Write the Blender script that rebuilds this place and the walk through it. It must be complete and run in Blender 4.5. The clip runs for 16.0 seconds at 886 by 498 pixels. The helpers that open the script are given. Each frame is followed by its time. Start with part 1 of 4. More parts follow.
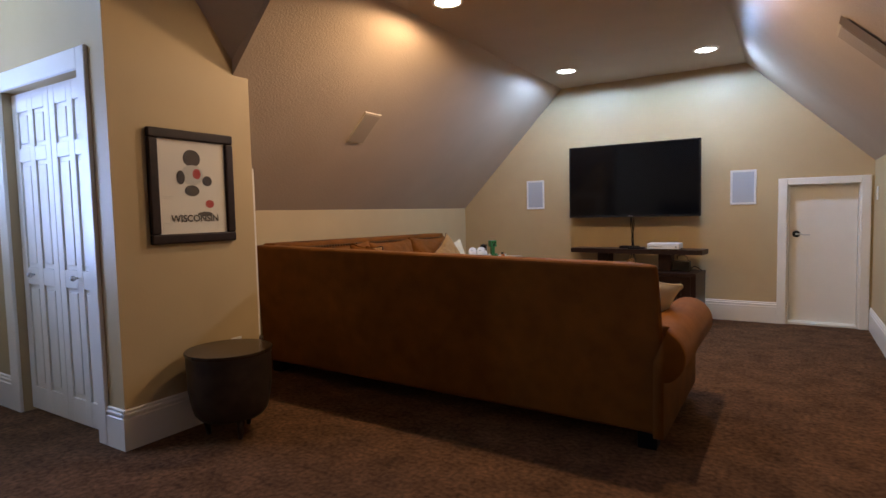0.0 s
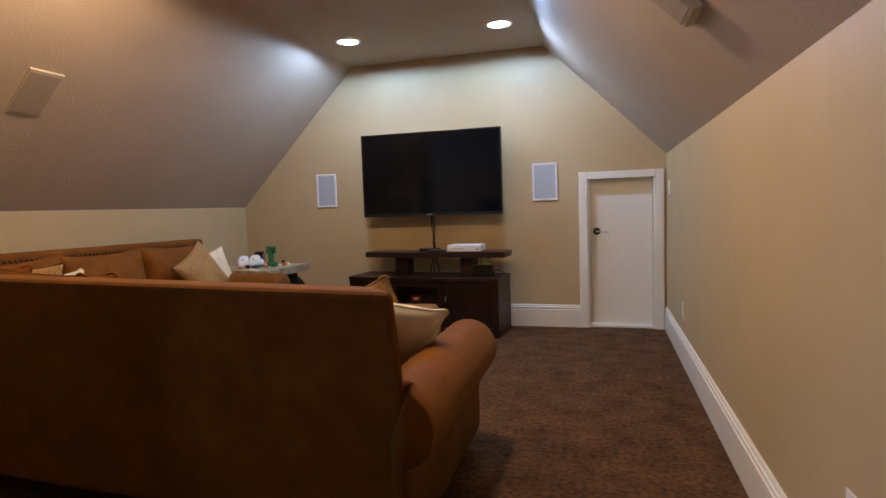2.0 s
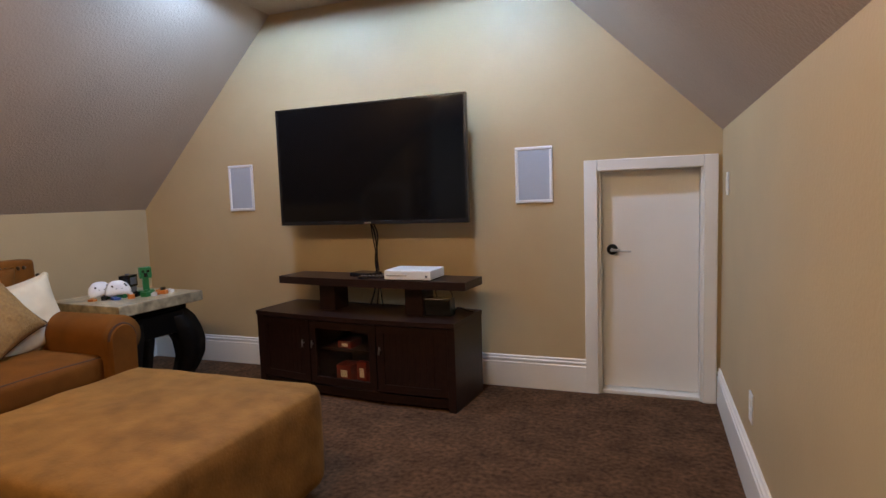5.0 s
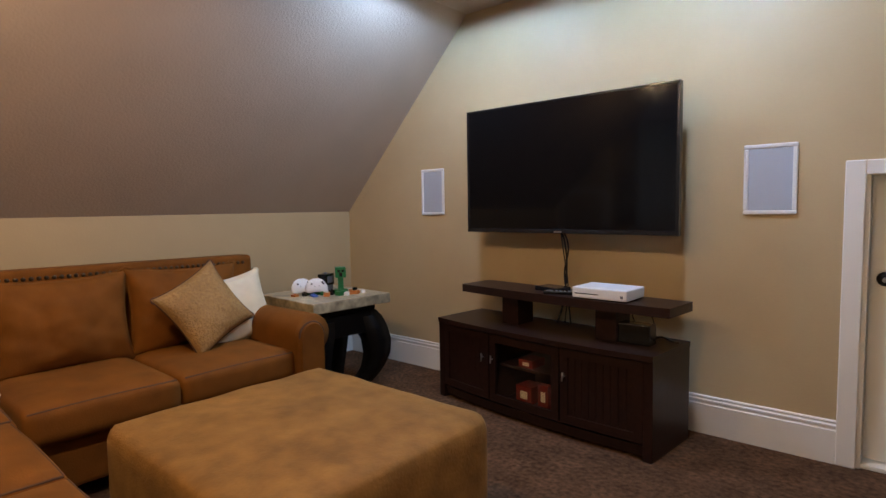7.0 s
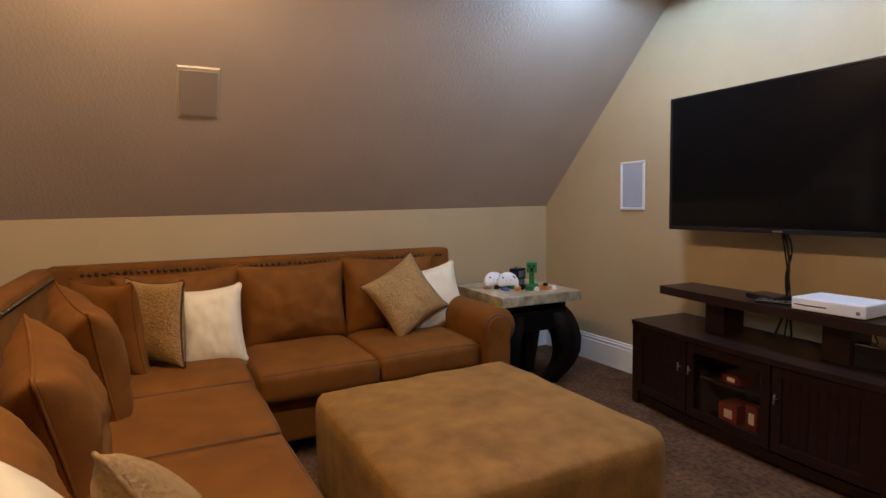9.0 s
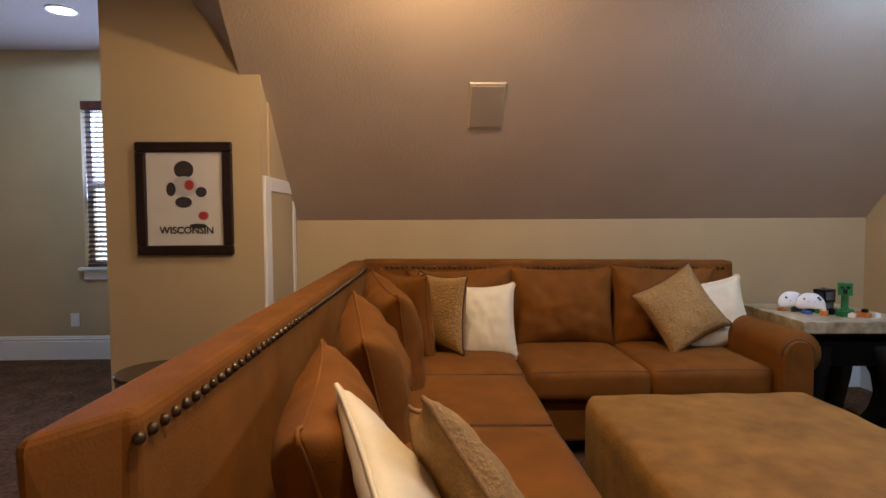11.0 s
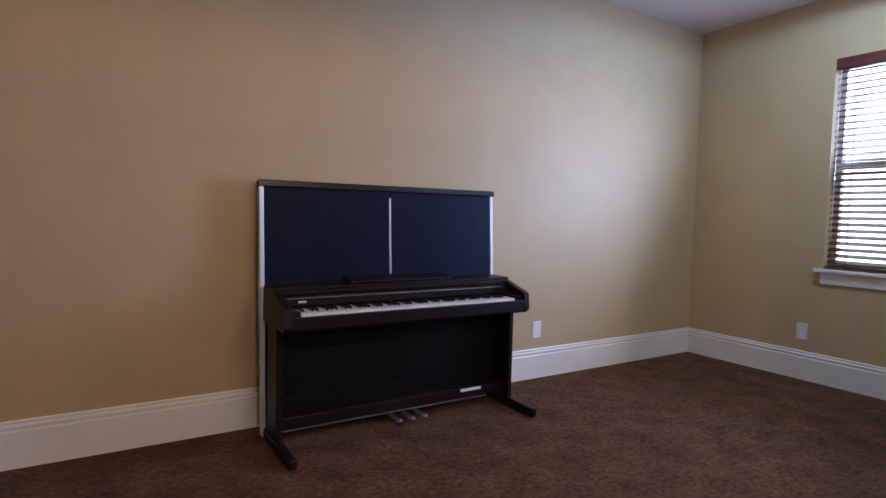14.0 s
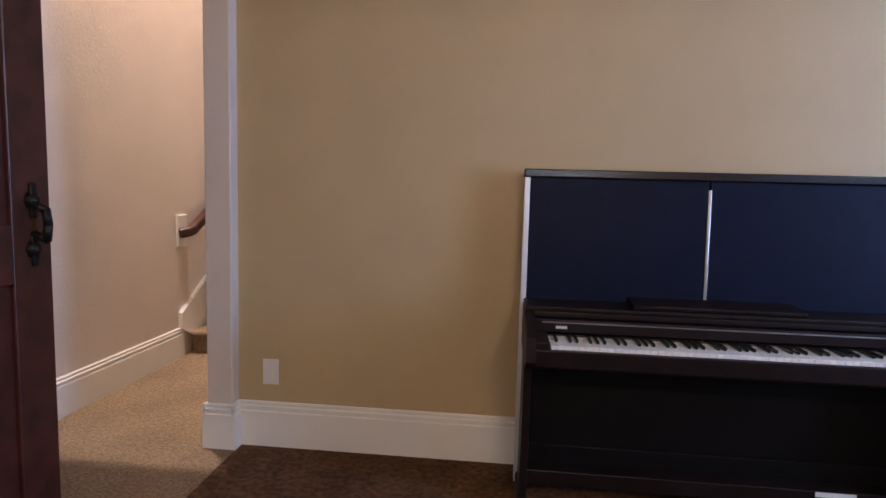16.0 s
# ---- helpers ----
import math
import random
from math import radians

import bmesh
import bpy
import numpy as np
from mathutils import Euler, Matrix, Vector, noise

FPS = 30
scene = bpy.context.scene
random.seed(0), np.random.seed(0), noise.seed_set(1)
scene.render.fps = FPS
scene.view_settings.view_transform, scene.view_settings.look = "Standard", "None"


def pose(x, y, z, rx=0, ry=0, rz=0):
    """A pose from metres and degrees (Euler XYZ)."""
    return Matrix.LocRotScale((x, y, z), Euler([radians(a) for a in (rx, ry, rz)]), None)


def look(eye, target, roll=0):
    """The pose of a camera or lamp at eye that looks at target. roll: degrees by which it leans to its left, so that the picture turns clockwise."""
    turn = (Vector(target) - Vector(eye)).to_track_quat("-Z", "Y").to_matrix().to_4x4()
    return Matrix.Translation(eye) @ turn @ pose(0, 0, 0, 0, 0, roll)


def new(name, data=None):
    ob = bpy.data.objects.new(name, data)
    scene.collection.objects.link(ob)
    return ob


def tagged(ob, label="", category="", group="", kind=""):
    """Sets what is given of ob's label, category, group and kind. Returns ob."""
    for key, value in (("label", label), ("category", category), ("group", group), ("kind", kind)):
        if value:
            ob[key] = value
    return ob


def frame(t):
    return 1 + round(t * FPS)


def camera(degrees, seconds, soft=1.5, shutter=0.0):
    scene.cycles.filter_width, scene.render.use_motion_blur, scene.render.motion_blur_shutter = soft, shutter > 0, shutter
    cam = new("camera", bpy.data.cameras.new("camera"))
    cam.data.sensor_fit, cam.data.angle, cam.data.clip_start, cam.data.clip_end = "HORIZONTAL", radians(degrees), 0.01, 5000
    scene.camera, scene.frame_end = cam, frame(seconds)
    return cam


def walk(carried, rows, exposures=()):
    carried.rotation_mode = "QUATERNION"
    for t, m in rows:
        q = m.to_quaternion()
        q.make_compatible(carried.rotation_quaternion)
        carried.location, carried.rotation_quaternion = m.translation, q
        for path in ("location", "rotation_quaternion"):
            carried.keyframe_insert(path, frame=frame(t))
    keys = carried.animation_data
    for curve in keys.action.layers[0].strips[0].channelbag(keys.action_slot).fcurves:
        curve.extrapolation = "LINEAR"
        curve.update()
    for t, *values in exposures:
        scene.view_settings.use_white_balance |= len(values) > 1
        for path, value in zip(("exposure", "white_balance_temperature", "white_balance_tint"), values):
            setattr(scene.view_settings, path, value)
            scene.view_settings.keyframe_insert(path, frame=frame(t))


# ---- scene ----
cam = camera(76.9, 16.0)
PATH = [
    (0, (2.944, 0.772, 1.148), (1.889, 2.466, 1.019), -1.3),
    (0.5, (3.012, 0.913, 1.175), (2.105, 2.689, 1.025), -1.4),
    (1, (3.035, 1.191, 1.18), (2.256, 3.027, 1.025), -1.5),
    (1.5, (2.981, 1.495, 1.165), (2.33, 3.38, 1.013), -1.9),
    (2, (3.037, 1.878, 1.135), (2.49, 3.796, 0.985), -1.9),
    (2.5, (3.074, 2.199, 1.162), (2.579, 4.13, 1.0), -1.9),
    (3, (3.124, 2.539, 1.168), (2.652, 4.476, 1.003), -2.0),
    (3.2, (3.166, 2.676, 1.161), (2.694, 4.612, 0.996), -2.1),
    (5.3, (3.211, 3.743, 1.229), (2.418, 5.57, 1.045), -1.8),
    (5.5, (3.176, 3.799, 1.242), (2.31, 5.592, 1.057), -1.7),
    (6, (3.128, 3.893, 1.224), (2.106, 5.604, 1.061), -1.4),
    (6.5, (3.104, 3.911, 1.238), (1.941, 5.53, 1.077), -1.2),
    (7, (3.125, 3.953, 1.221), (1.819, 5.46, 1.073), -0.9),
    (7.5, (3.146, 3.982, 1.222), (1.719, 5.376, 1.077), -0.9),
    (8, (3.164, 4.007, 1.257), (1.62, 5.269, 1.101), -0.9),
    (10.3, (3.247, 4.084, 1.233), (1.292, 4.484, 1.1), -0.5),
    (10.5, (3.235, 4.039, 1.218), (1.264, 4.357, 1.097), -0.2),
    (11, (3.215, 3.961, 1.195), (1.219, 4.022, 1.093), -0.3),
    (11.5, (3.166, 3.825, 1.255), (1.185, 3.588, 1.117), 0.1),
    (12, (3.126, 3.665, 1.212), (1.203, 3.127, 1.102), 0.2),
    (12.5, (3.031, 3.486, 1.192), (1.206, 2.677, 1.082), 0.6),
    (13, (2.883, 3.341, 1.171), (1.241, 2.204, 1.058), 0.9),
    (13.5, (2.706, 3.178, 1.127), (1.368, 1.698, 1.004), 1.3),
    (14, (2.572, 2.899, 1.115), (1.52, 1.203, 0.992), 1.4),
    (14.5, (2.393, 2.671, 1.136), (1.665, 0.815, 0.979), 1.6),
    (15, (2.281, 2.526, 1.13), (1.869, 0.577, 0.958), 1.8),
    (15.5, (2.149, 2.427, 1.139), (2.033, 0.439, 0.957), 1.8),
    (16, (1.997, 2.351, 1.155), (2.19, 0.37, 0.96), 1.6),
]
walk(cam, [(t, look(eye, target, roll)) for t, eye, target, roll in PATH], [(0, 0), (11.6, 0), (12.5, 0.2), (13.5, 0.3), (14.5, 0.45), (16, 0.52)])

# ---- world and light ----
world = bpy.data.worlds.new("world")
scene.world = world
world.use_nodes = True
wn = world.node_tree
sky = wn.nodes.new("ShaderNodeTexSky")
sky.sky_type, sky.sun_disc = "NISHITA", False
sky.sun_elevation, sky.sun_rotation = radians(45), radians(120)
wn.links.new(sky.outputs[0], wn.nodes["Background"].inputs[0])
wn.nodes["Background"].inputs[1].default_value = 0.12


def sun_lamp():
    d = bpy.data.lights.new("sun", "SUN")
    d.energy, d.angle, d.color = 2.0, radians(0.5), (1, 0.95, 0.88)
    o = new("sun", d)
    o.matrix_world = look((0, 0, 0), (0.3, -0.75, -0.7))


sun_lamp()

COOL, WARM, HALL_FILL = (0.385, 0.60, 1.0), (1.0, 0.675, 0.395), (1.0, 0.85, 0.86)


def area_lamp(name, m, w, h, energy, color):
    d = bpy.data.lights.new(name, "AREA")
    d.shape, d.size, d.size_y, d.energy, d.color = "RECTANGLE", w, h, energy, color
    o = new(name, d)
    o.matrix_world = m
    return o


# daylight in the window's opening
day = area_lamp("window_daylight", look((-1.69, 1.39, 1.52), (0.0, 1.1, 2.2)), 0.7, 1.36, 60, (0.345, 0.49, 1.0))
day.data.spread = radians(150)

# ---- materials ----


def mat(name, base, rough=0.6, metal=0.0, noise_scale=0.0, amount=0.0, bump=0.0, bump_scale=0.0, spec=0.5, dark=None, big=0.0, emit=None, strength=0.0, sheen=0.0, voronoi=False, big_amount=None):
    ba = amount if big_amount is None else big_amount
    m = bpy.data.materials.new(name)
    m.use_nodes = True
    nt = m.node_tree
    b = nt.nodes["Principled BSDF"]
    b.inputs["Base Color"].default_value = (*base, 1)
    b.inputs["Roughness"].default_value = rough
    b.inputs["Metallic"].default_value = metal
    b.inputs["Specular IOR Level"].default_value = spec
    if sheen:
        b.inputs["Sheen Weight"].default_value = sheen
        b.inputs["Sheen Roughness"].default_value = 0.5
        b.inputs["Sheen Tint"].default_value = (1.0, 0.68, 0.36, 1)
    if emit:
        b.inputs["Emission Color"].default_value = (*emit, 1)
        b.inputs["Emission Strength"].default_value = strength
    tc = nt.nodes.new("ShaderNodeTexCoord")
    if noise_scale:
        n1 = nt.nodes.new("ShaderNodeTexNoise")
        n1.inputs["Scale"].default_value = noise_scale
        n1.inputs["Detail"].default_value = 5
        nt.links.new(tc.outputs["Object"], n1.inputs["Vector"])
        ramp = nt.nodes.new("ShaderNodeValToRGB")
        dk = dark or tuple(c * (1 - amount) for c in base)
        lt = tuple(min(1, c * (1 + amount * 0.6)) for c in base)
        ramp.color_ramp.elements[0].position, ramp.color_ramp.elements[1].position = 0.3, 0.72
        ramp.color_ramp.elements[0].color = (*dk, 1)
        ramp.color_ramp.elements[1].color = (*lt, 1)
        nt.links.new(n1.outputs["Fac"], ramp.inputs["Fac"])
        out = ramp.outputs["Color"]
        if big:
            n2 = nt.nodes.new("ShaderNodeTexNoise")
            n2.inputs["Scale"].default_value = big
            n2.inputs["Detail"].default_value = 3
            nt.links.new(tc.outputs["Object"], n2.inputs["Vector"])
            mr = nt.nodes.new("ShaderNodeMapRange")
            mr.inputs["From Min"].default_value, mr.inputs["From Max"].default_value = 0.3, 0.7
            mr.inputs["To Min"].default_value, mr.inputs["To Max"].default_value = 1 - ba, 1 + ba * 0.6
            nt.links.new(n2.outputs["Fac"], mr.inputs["Value"])
            mx = nt.nodes.new("ShaderNodeMix")
            mx.data_type, mx.blend_type = "RGBA", "MULTIPLY"
            mx.inputs["Factor"].default_value = 1
            nt.links.new(out, mx.inputs[6])
            nt.links.new(mr.outputs[0], mx.inputs[7])
            out = mx.outputs[2]
        nt.links.new(out, b.inputs["Base Color"])
    if bump:
        n3 = nt.nodes.new("ShaderNodeTexVoronoi" if voronoi else "ShaderNodeTexNoise")
        n3.inputs["Scale"].default_value = bump_scale
        n3.inputs["Detail"].default_value = 4
        nt.links.new(tc.outputs["Object"], n3.inputs["Vector"])
        bp = nt.nodes.new("ShaderNodeBump")
        bp.inputs["Strength"].default_value = bump
        bp.inputs["Distance"].default_value = 0.01
        nt.links.new(n3.outputs[0], bp.inputs["Height"])
        nt.links.new(bp.outputs[0], b.inputs["Normal"])
    return m


WALL = mat("tan_wall_paint", (0.50, 0.380, 0.212), 0.5, noise_scale=3, amount=0.05, bump=0.07, bump_scale=80, spec=0.3)
CEILPAINT = mat("textured_ceiling_paint", (0.48, 0.385, 0.298), 0.5, noise_scale=3, amount=0.05, bump=0.3, bump_scale=70, spec=0.3)
TRIM = mat("white_trim_paint", (0.80, 0.77, 0.70), 0.35, noise_scale=4, amount=0.03, bump=0.02, bump_scale=30)
CARPET = mat("brown_carpet", (0.165, 0.086, 0.045), 0.95, noise_scale=40, amount=0.5, big=6, big_amount=0.36, bump=0.9, bump_scale=320, spec=0.1)
BEIGE = mat("beige_carpet", (0.31, 0.215, 0.13), 0.95, noise_scale=80, amount=0.4, big=3, big_amount=0.15, bump=0.8, bump_scale=260, spec=0.1)
SUEDE = mat("brown_suede", (0.188, 0.067, 0.0095), 0.75, noise_scale=9, amount=0.2, big=2.5, big_amount=0.16, bump=0.16, bump_scale=160, spec=0.14, sheen=0.05)
OTTO = mat("tan_suede", (0.27, 0.135, 0.034), 0.72, noise_scale=12, amount=0.24, big=3.5, big_amount=0.2, bump=0.25, bump_scale=90, spec=0.18, sheen=0.06)
ESPRESSO = mat("espresso_wood", (0.021, 0.0082, 0.006), 0.38, spec=0.4, noise_scale=30, amount=0.4, bump=0.05, bump_scale=60)
BLACKWOOD = mat("black_wood", (0.005, 0.0045, 0.0045), 0.45, spec=0.18, noise_scale=30, amount=0.3, bump=0.04, bump_scale=50)
SCREEN = mat("tv_screen", (0.003, 0.003, 0.0035), 0.09, spec=0.22)
GLOSSBLACK = mat("black_plastic", (0.008, 0.008, 0.009), 0.25)
WHITEPL = mat("white_plastic", (0.75, 0.74, 0.72), 0.35)
SPKGREY = mat("grille_cloth", (0.42, 0.45, 0.50), 0.7, bump=0.2, bump_scale=900)
SPKTAN = mat("tan_grille", (0.36, 0.29, 0.22), 0.7, bump=0.2, bump_scale=900)
CREAM = mat("cream_satin", (0.72, 0.64, 0.46), 0.5, noise_scale=14, amount=0.08, bump=0.1, bump_scale=25, sheen=0.2)
GOLD = mat("gold_weave", (0.38, 0.22, 0.07), 0.6, noise_scale=60, amount=0.22, big=4, bump=0.5, bump_scale=75, voronoi=True)
BRASS = mat("aged_brass", (0.10, 0.07, 0.045), 0.35, metal=0.9)
MARBLE = mat("cream_stone", (0.50, 0.42, 0.27), 0.3, noise_scale=18, amount=0.5, big=5)
STEEL = mat("brushed_steel", (0.55, 0.55, 0.55), 0.3, metal=1.0)
NAVY = mat("navy_board", (0.003, 0.006, 0.021), 0.5, noise_scale=12, amount=0.2, spec=0.12)
ALU = mat("aluminium_edge", (0.62, 0.66, 0.70), 0.4, metal=0.3)
IVORY = mat("white_key", (0.80, 0.79, 0.75), 0.25)
ROSEWOOD = mat("dark_rosewood", (0.011, 0.006, 0.0055), 0.42, spec=0.22, noise_scale=25, amount=0.4, bump=0.03, bump_scale=60)
REDWOOD = mat("red_stained_wood", (0.060, 0.016, 0.010), 0.4, noise_scale=14, amount=0.5, bump=0.06, bump_scale=40)
IRON = mat("black_iron", (0.012, 0.011, 0.010), 0.5, metal=0.6, bump=0.2, bump_scale=90)
SLATWOOD = mat("blind_slat_wood", (0.06, 0.03, 0.025), 0.45, noise_scale=30, amount=0.3)
VALANCE = mat("blind_valance_wood", (0.11, 0.028, 0.018), 0.4, noise_scale=20, amount=0.4)
PAPER = mat("poster_paper", (0.70, 0.66, 0.58), 0.6, noise_scale=6, amount=0.03)
INK = mat("dark_ink", (0.035, 0.025, 0.022), 0.7)
REDINK = mat("red_ink", (0.42, 0.03, 0.025), 0.7)
GREYINK = mat("grey_ink", (0.52, 0.50, 0.45), 0.7)
FRAMEWOOD = mat("picture_frame_wood", (0.022, 0.010, 0.007), 0.5, spec=0.25, noise_scale=30, amount=0.4)
REDBOX = mat("red_card", (0.17, 0.012, 0.009), 0.5)
GREEN = mat("green_brick_plastic", (0.02, 0.16, 0.05), 0.35)
ORANGE = mat("orange_plastic", (0.55, 0.18, 0.04), 0.4)
GREYPL = mat("grey_plastic", (0.12, 0.12, 0.13), 0.4)
BLUEPL = mat("blue_plastic", (0.05, 0.10, 0.35), 0.4)
HALLPAINT = mat("cream_wall_paint", (0.66, 0.585, 0.50), 0.5, noise_scale=3, amount=0.04, bump=0.12, bump_scale=60, spec=0.35)
LAMP_N = mat("lamp_warm", (0.9, 0.9, 0.9), 0.5, emit=(1.0, 0.85, 0.62), strength=40)


def pane_glass(name, alpha=0.15):
    m = bpy.data.materials.new(name)
    m.use_nodes = True
    nt = m.node_tree
    mixn = nt.nodes.new("ShaderNodeMixShader")
    tr = nt.nodes.new("ShaderNodeBsdfTransparent")
    gl = nt.nodes.new("ShaderNodeBsdfGlossy")
    gl.inputs["Roughness"].default_value = 0.02
    mixn.inputs[0].default_value = alpha
    nt.links.new(tr.outputs[0], mixn.inputs[1])
    nt.links.new(gl.outputs[0], mixn.inputs[2])
    nt.links.new(mixn.outputs[0], nt.nodes["Material Output"].inputs[0])
    return m


GLASS = pane_glass("clear_glass", 0.06)
LAMP_W = mat("lamp_cool", (0.9, 0.9, 0.9), 0.5, emit=(0.82, 0.9, 1.0), strength=45)

# ---- builders ----


def box(bm, x0, x1, y0, y1, z0, z1, bevel=0.0, seg=2):
    r = bmesh.ops.create_cube(bm, size=1)
    bmesh.ops.transform(bm, matrix=Matrix.Translation(((x0 + x1) / 2, (y0 + y1) / 2, (z0 + z1) / 2)) @ Matrix.Diagonal((x1 - x0, y1 - y0, z1 - z0, 1)), verts=r["verts"])
    if bevel:
        edges = {e for v in r["verts"] for e in v.link_edges}
        bmesh.ops.bevel(bm, geom=list(edges), offset=bevel, segments=seg, affect="EDGES", profile=0.5)


def mesh(name, bm, material, smooth=False):
    me = bpy.data.meshes.new(name)
    bmesh.ops.recalc_face_normals(bm, faces=bm.faces)
    bm.to_mesh(me)
    bm.free()
    me.materials.append(material)
    if smooth:
        for p in me.polygons:
            p.use_smooth = True
    return me


def part(name, bm, material, parent, label="", smooth=False):
    ob = new(name, mesh(name, bm, material, smooth))
    ob.parent = parent
    if parent is not None and parent.name in FIXED:
        ob.matrix_parent_inverse = parent.matrix_basis.inverted()
    if label:
        tagged(ob, label)
    return ob


def block(name, material, x0, x1, y0, y1, z0, z1, bevel=0.0, parent=None, label="", seg=2, smooth=False):
    bm = bmesh.new()
    box(bm, x0, x1, y0, y1, z0, z1, bevel, seg)
    return part(name, bm, material, parent, label, smooth)


def prism(name, material, poly, axis, a, b, parent=None):
    """A solid: the polygon, given in the two axes other than axis, drawn out from a to b."""
    bm = bmesh.new()
    put = {"x": lambda p, q: (q, p[0], p[1]), "y": lambda p, q: (p[0], q, p[1]), "z": lambda p, q: (p[0], p[1], q)}[axis]
    lo = [bm.verts.new(put(p, a)) for p in poly]
    hi = [bm.verts.new(put(p, b)) for p in poly]
    bm.faces.new(lo)
    bm.faces.new(hi[::-1])
    for i in range(len(poly)):
        j = (i + 1) % len(poly)
        bm.faces.new((lo[i], lo[j], hi[j], hi[i]))
    return part(name, bm, material, parent)


FIXED = set()


def thing(name, label, category, x=0, y=0, z=0, rz=0, group="", fixed=False):
    """A top-level thing at its base. fixed: its parts are given in the world's own metres."""
    e = new(name)
    if fixed:
        FIXED.add(e.name)
    e.empty_display_size = 0.1
    e.matrix_basis = pose(x, y, z, 0, 0, rz)
    return tagged(e, label, category, group)


def setting(ob, label="", category=""):
    return tagged(ob, label, category, kind="structure")


# ---- the shell ----
YT, XR, XL, XW, XP = 7.05, 3.58, -0.615, -1.71, 0.147
ZC, ZH, KL, KR = 2.54, 2.66, 1.20, 1.53
CL, CR, YE, YN, YK = 0.69, 2.56, 2.965, 3.075, 2.235


def build(name, material, boxes, label="", category="", bevel=0.0):
    """A piece of the setting made of several boxes that meet end to end."""
    bm = bmesh.new()
    for b in boxes:
        box(bm, *b, bevel)
    return setting(part(name, bm, material, None), label, category)


build("floor", CARPET, [(-1.9, 3.12, -0.2, 1.72, -0.1, 0), (-1.9, 3.8, 1.72, 7.2, -0.1, 0)], "dark brown cut-pile carpet", "floor")
build("floor_hall", BEIGE, [(3.12, 4.6, -3.6, 1.72, -0.1, 0.003)], "beige carpet of the stair hall", "floor")
DX0, DX1, DZ = 2.917, 3.492, 1.34
build("wall_tv", WALL, [(-0.9, DX0, YT, YT + 0.15, 0, 2.9), (DX0, DX1, YT, YT + 0.15, DZ, 2.9), (DX1, 3.8, YT, YT + 0.15, 0, 2.9)], "tan painted gable wall around a low door", "wall")
build("wall_right", WALL, [(XR, XR + 0.15, 1.72, YE - 0.002, 0, ZH), (XR, XR + 0.15, YE - 0.002, YT, 0, KR)], "tan painted knee wall", "wall")
build("wall_left", WALL, [(XL - 0.15, XL, YN, YT, 0, KL)], "tan painted low knee wall", "wall")
setting(prism("ceiling_slope_left", CEILPAINT, [(XL, KL), (CL, ZC), (CL, ZC + 0.2), (XL - 0.2, KL)], "y", YE, YT), "sloped tan textured ceiling", "ceiling")
setting(prism("ceiling_slope_right", CEILPAINT, [(XR, KR), (CR, ZC), (CR, ZC + 0.2), (XR + 0.2, KR)], "y", YE, YT), "sloped tan textured ceiling", "ceiling")
setting(prism("wall_gable_right", WALL, [(CR, ZC), (XR, KR), (XR, ZH), (CR, ZH)], "y", YE - 0.002, YE + 0.02), "tan wall face above the slope", "wall")
build("ceiling", CEILPAINT, [(CL, CR, YE, YT, ZC, ZC + 0.25)], "flat tan ceiling", "ceiling")
build("ceiling_piano_room", CEILPAINT, [(-1.9, 3.3, -0.15, YE, ZH, ZH + 0.13), (3.3, 3.8, 1.72, YE, ZH, ZH + 0.13)], "flat tan ceiling", "ceiling")


def valley():
    bm = bmesh.new()
    pts = [(XP, YE, 2.07), (XP, 2.49, ZH), (0.79, YE, ZH), (XP, YE, ZH)]
    v = [bm.verts.new(p) for p in pts]
    for f in ((0, 1, 2), (0, 3, 1), (0, 2, 3), (1, 3, 2)):
        bm.faces.new([v[i] for i in f])
    return setting(part("ceiling_valley", bm, CEILPAINT, None), "short slanted tan ceiling facet", "ceiling")


valley()
build("wall_piano", WALL, [(-1.9, 3.135, -0.15, 0, 0, 2.9)], "tan painted wall behind the piano", "wall")
# pier takes the hall's colour, paler than the wall next to it
build("wall_pier", HALLPAINT, [(3.135, 3.252, -0.15, 0.065, 0, 2.9)], "pale cream pier beside the stair hall", "wall", 0.006)
WY0, WY1, WZ0, WZ1 = 1.008, 1.78, 0.805, 2.235
build("wall_window", WALL, [(XW - 0.15, XW, 0, WY0, 0, 2.9), (XW - 0.15, XW, WY1, YK, 0, 2.9), (XW - 0.15, XW, WY0, WY1, 0, WZ0), (XW - 0.15, XW, WY0, WY1, WZ1, 2.9)], "tan painted wall with a window", "wall")
CX0, CX1, CZ = -0.99, -0.075, 1.91
build("wall_closet", WALL, [(XW - 0.15, CX0, YK, YK + 0.12, 0, 2.9), (CX0, CX1, YK, YK + 0.12, CZ, 2.9), (CX1, XP, YK, YK + 0.12, 0, 2.9)], "tan painted wall with the closet", "wall")
NX0, NX1, NZ0, NZ1 = -0.49, 0.075, 0.48, 1.365
build("wall_picture", WALL, [(XP - 0.12, XP, YK + 0.12, YN, 0, 2.9)], "tan painted wall end with a framed poster", "wall")
build("wall_niche", WALL, [(XL - 0.15, NX0, YN - 0.1, YN, 0, 2.0), (NX0, NX1 - 0.045, YN - 0.1, YN, 0, NZ0), (NX0, NX1 - 0.045, YN - 0.1, YN, NZ1, 2.0)], "tan painted return wall with a niche", "wall")
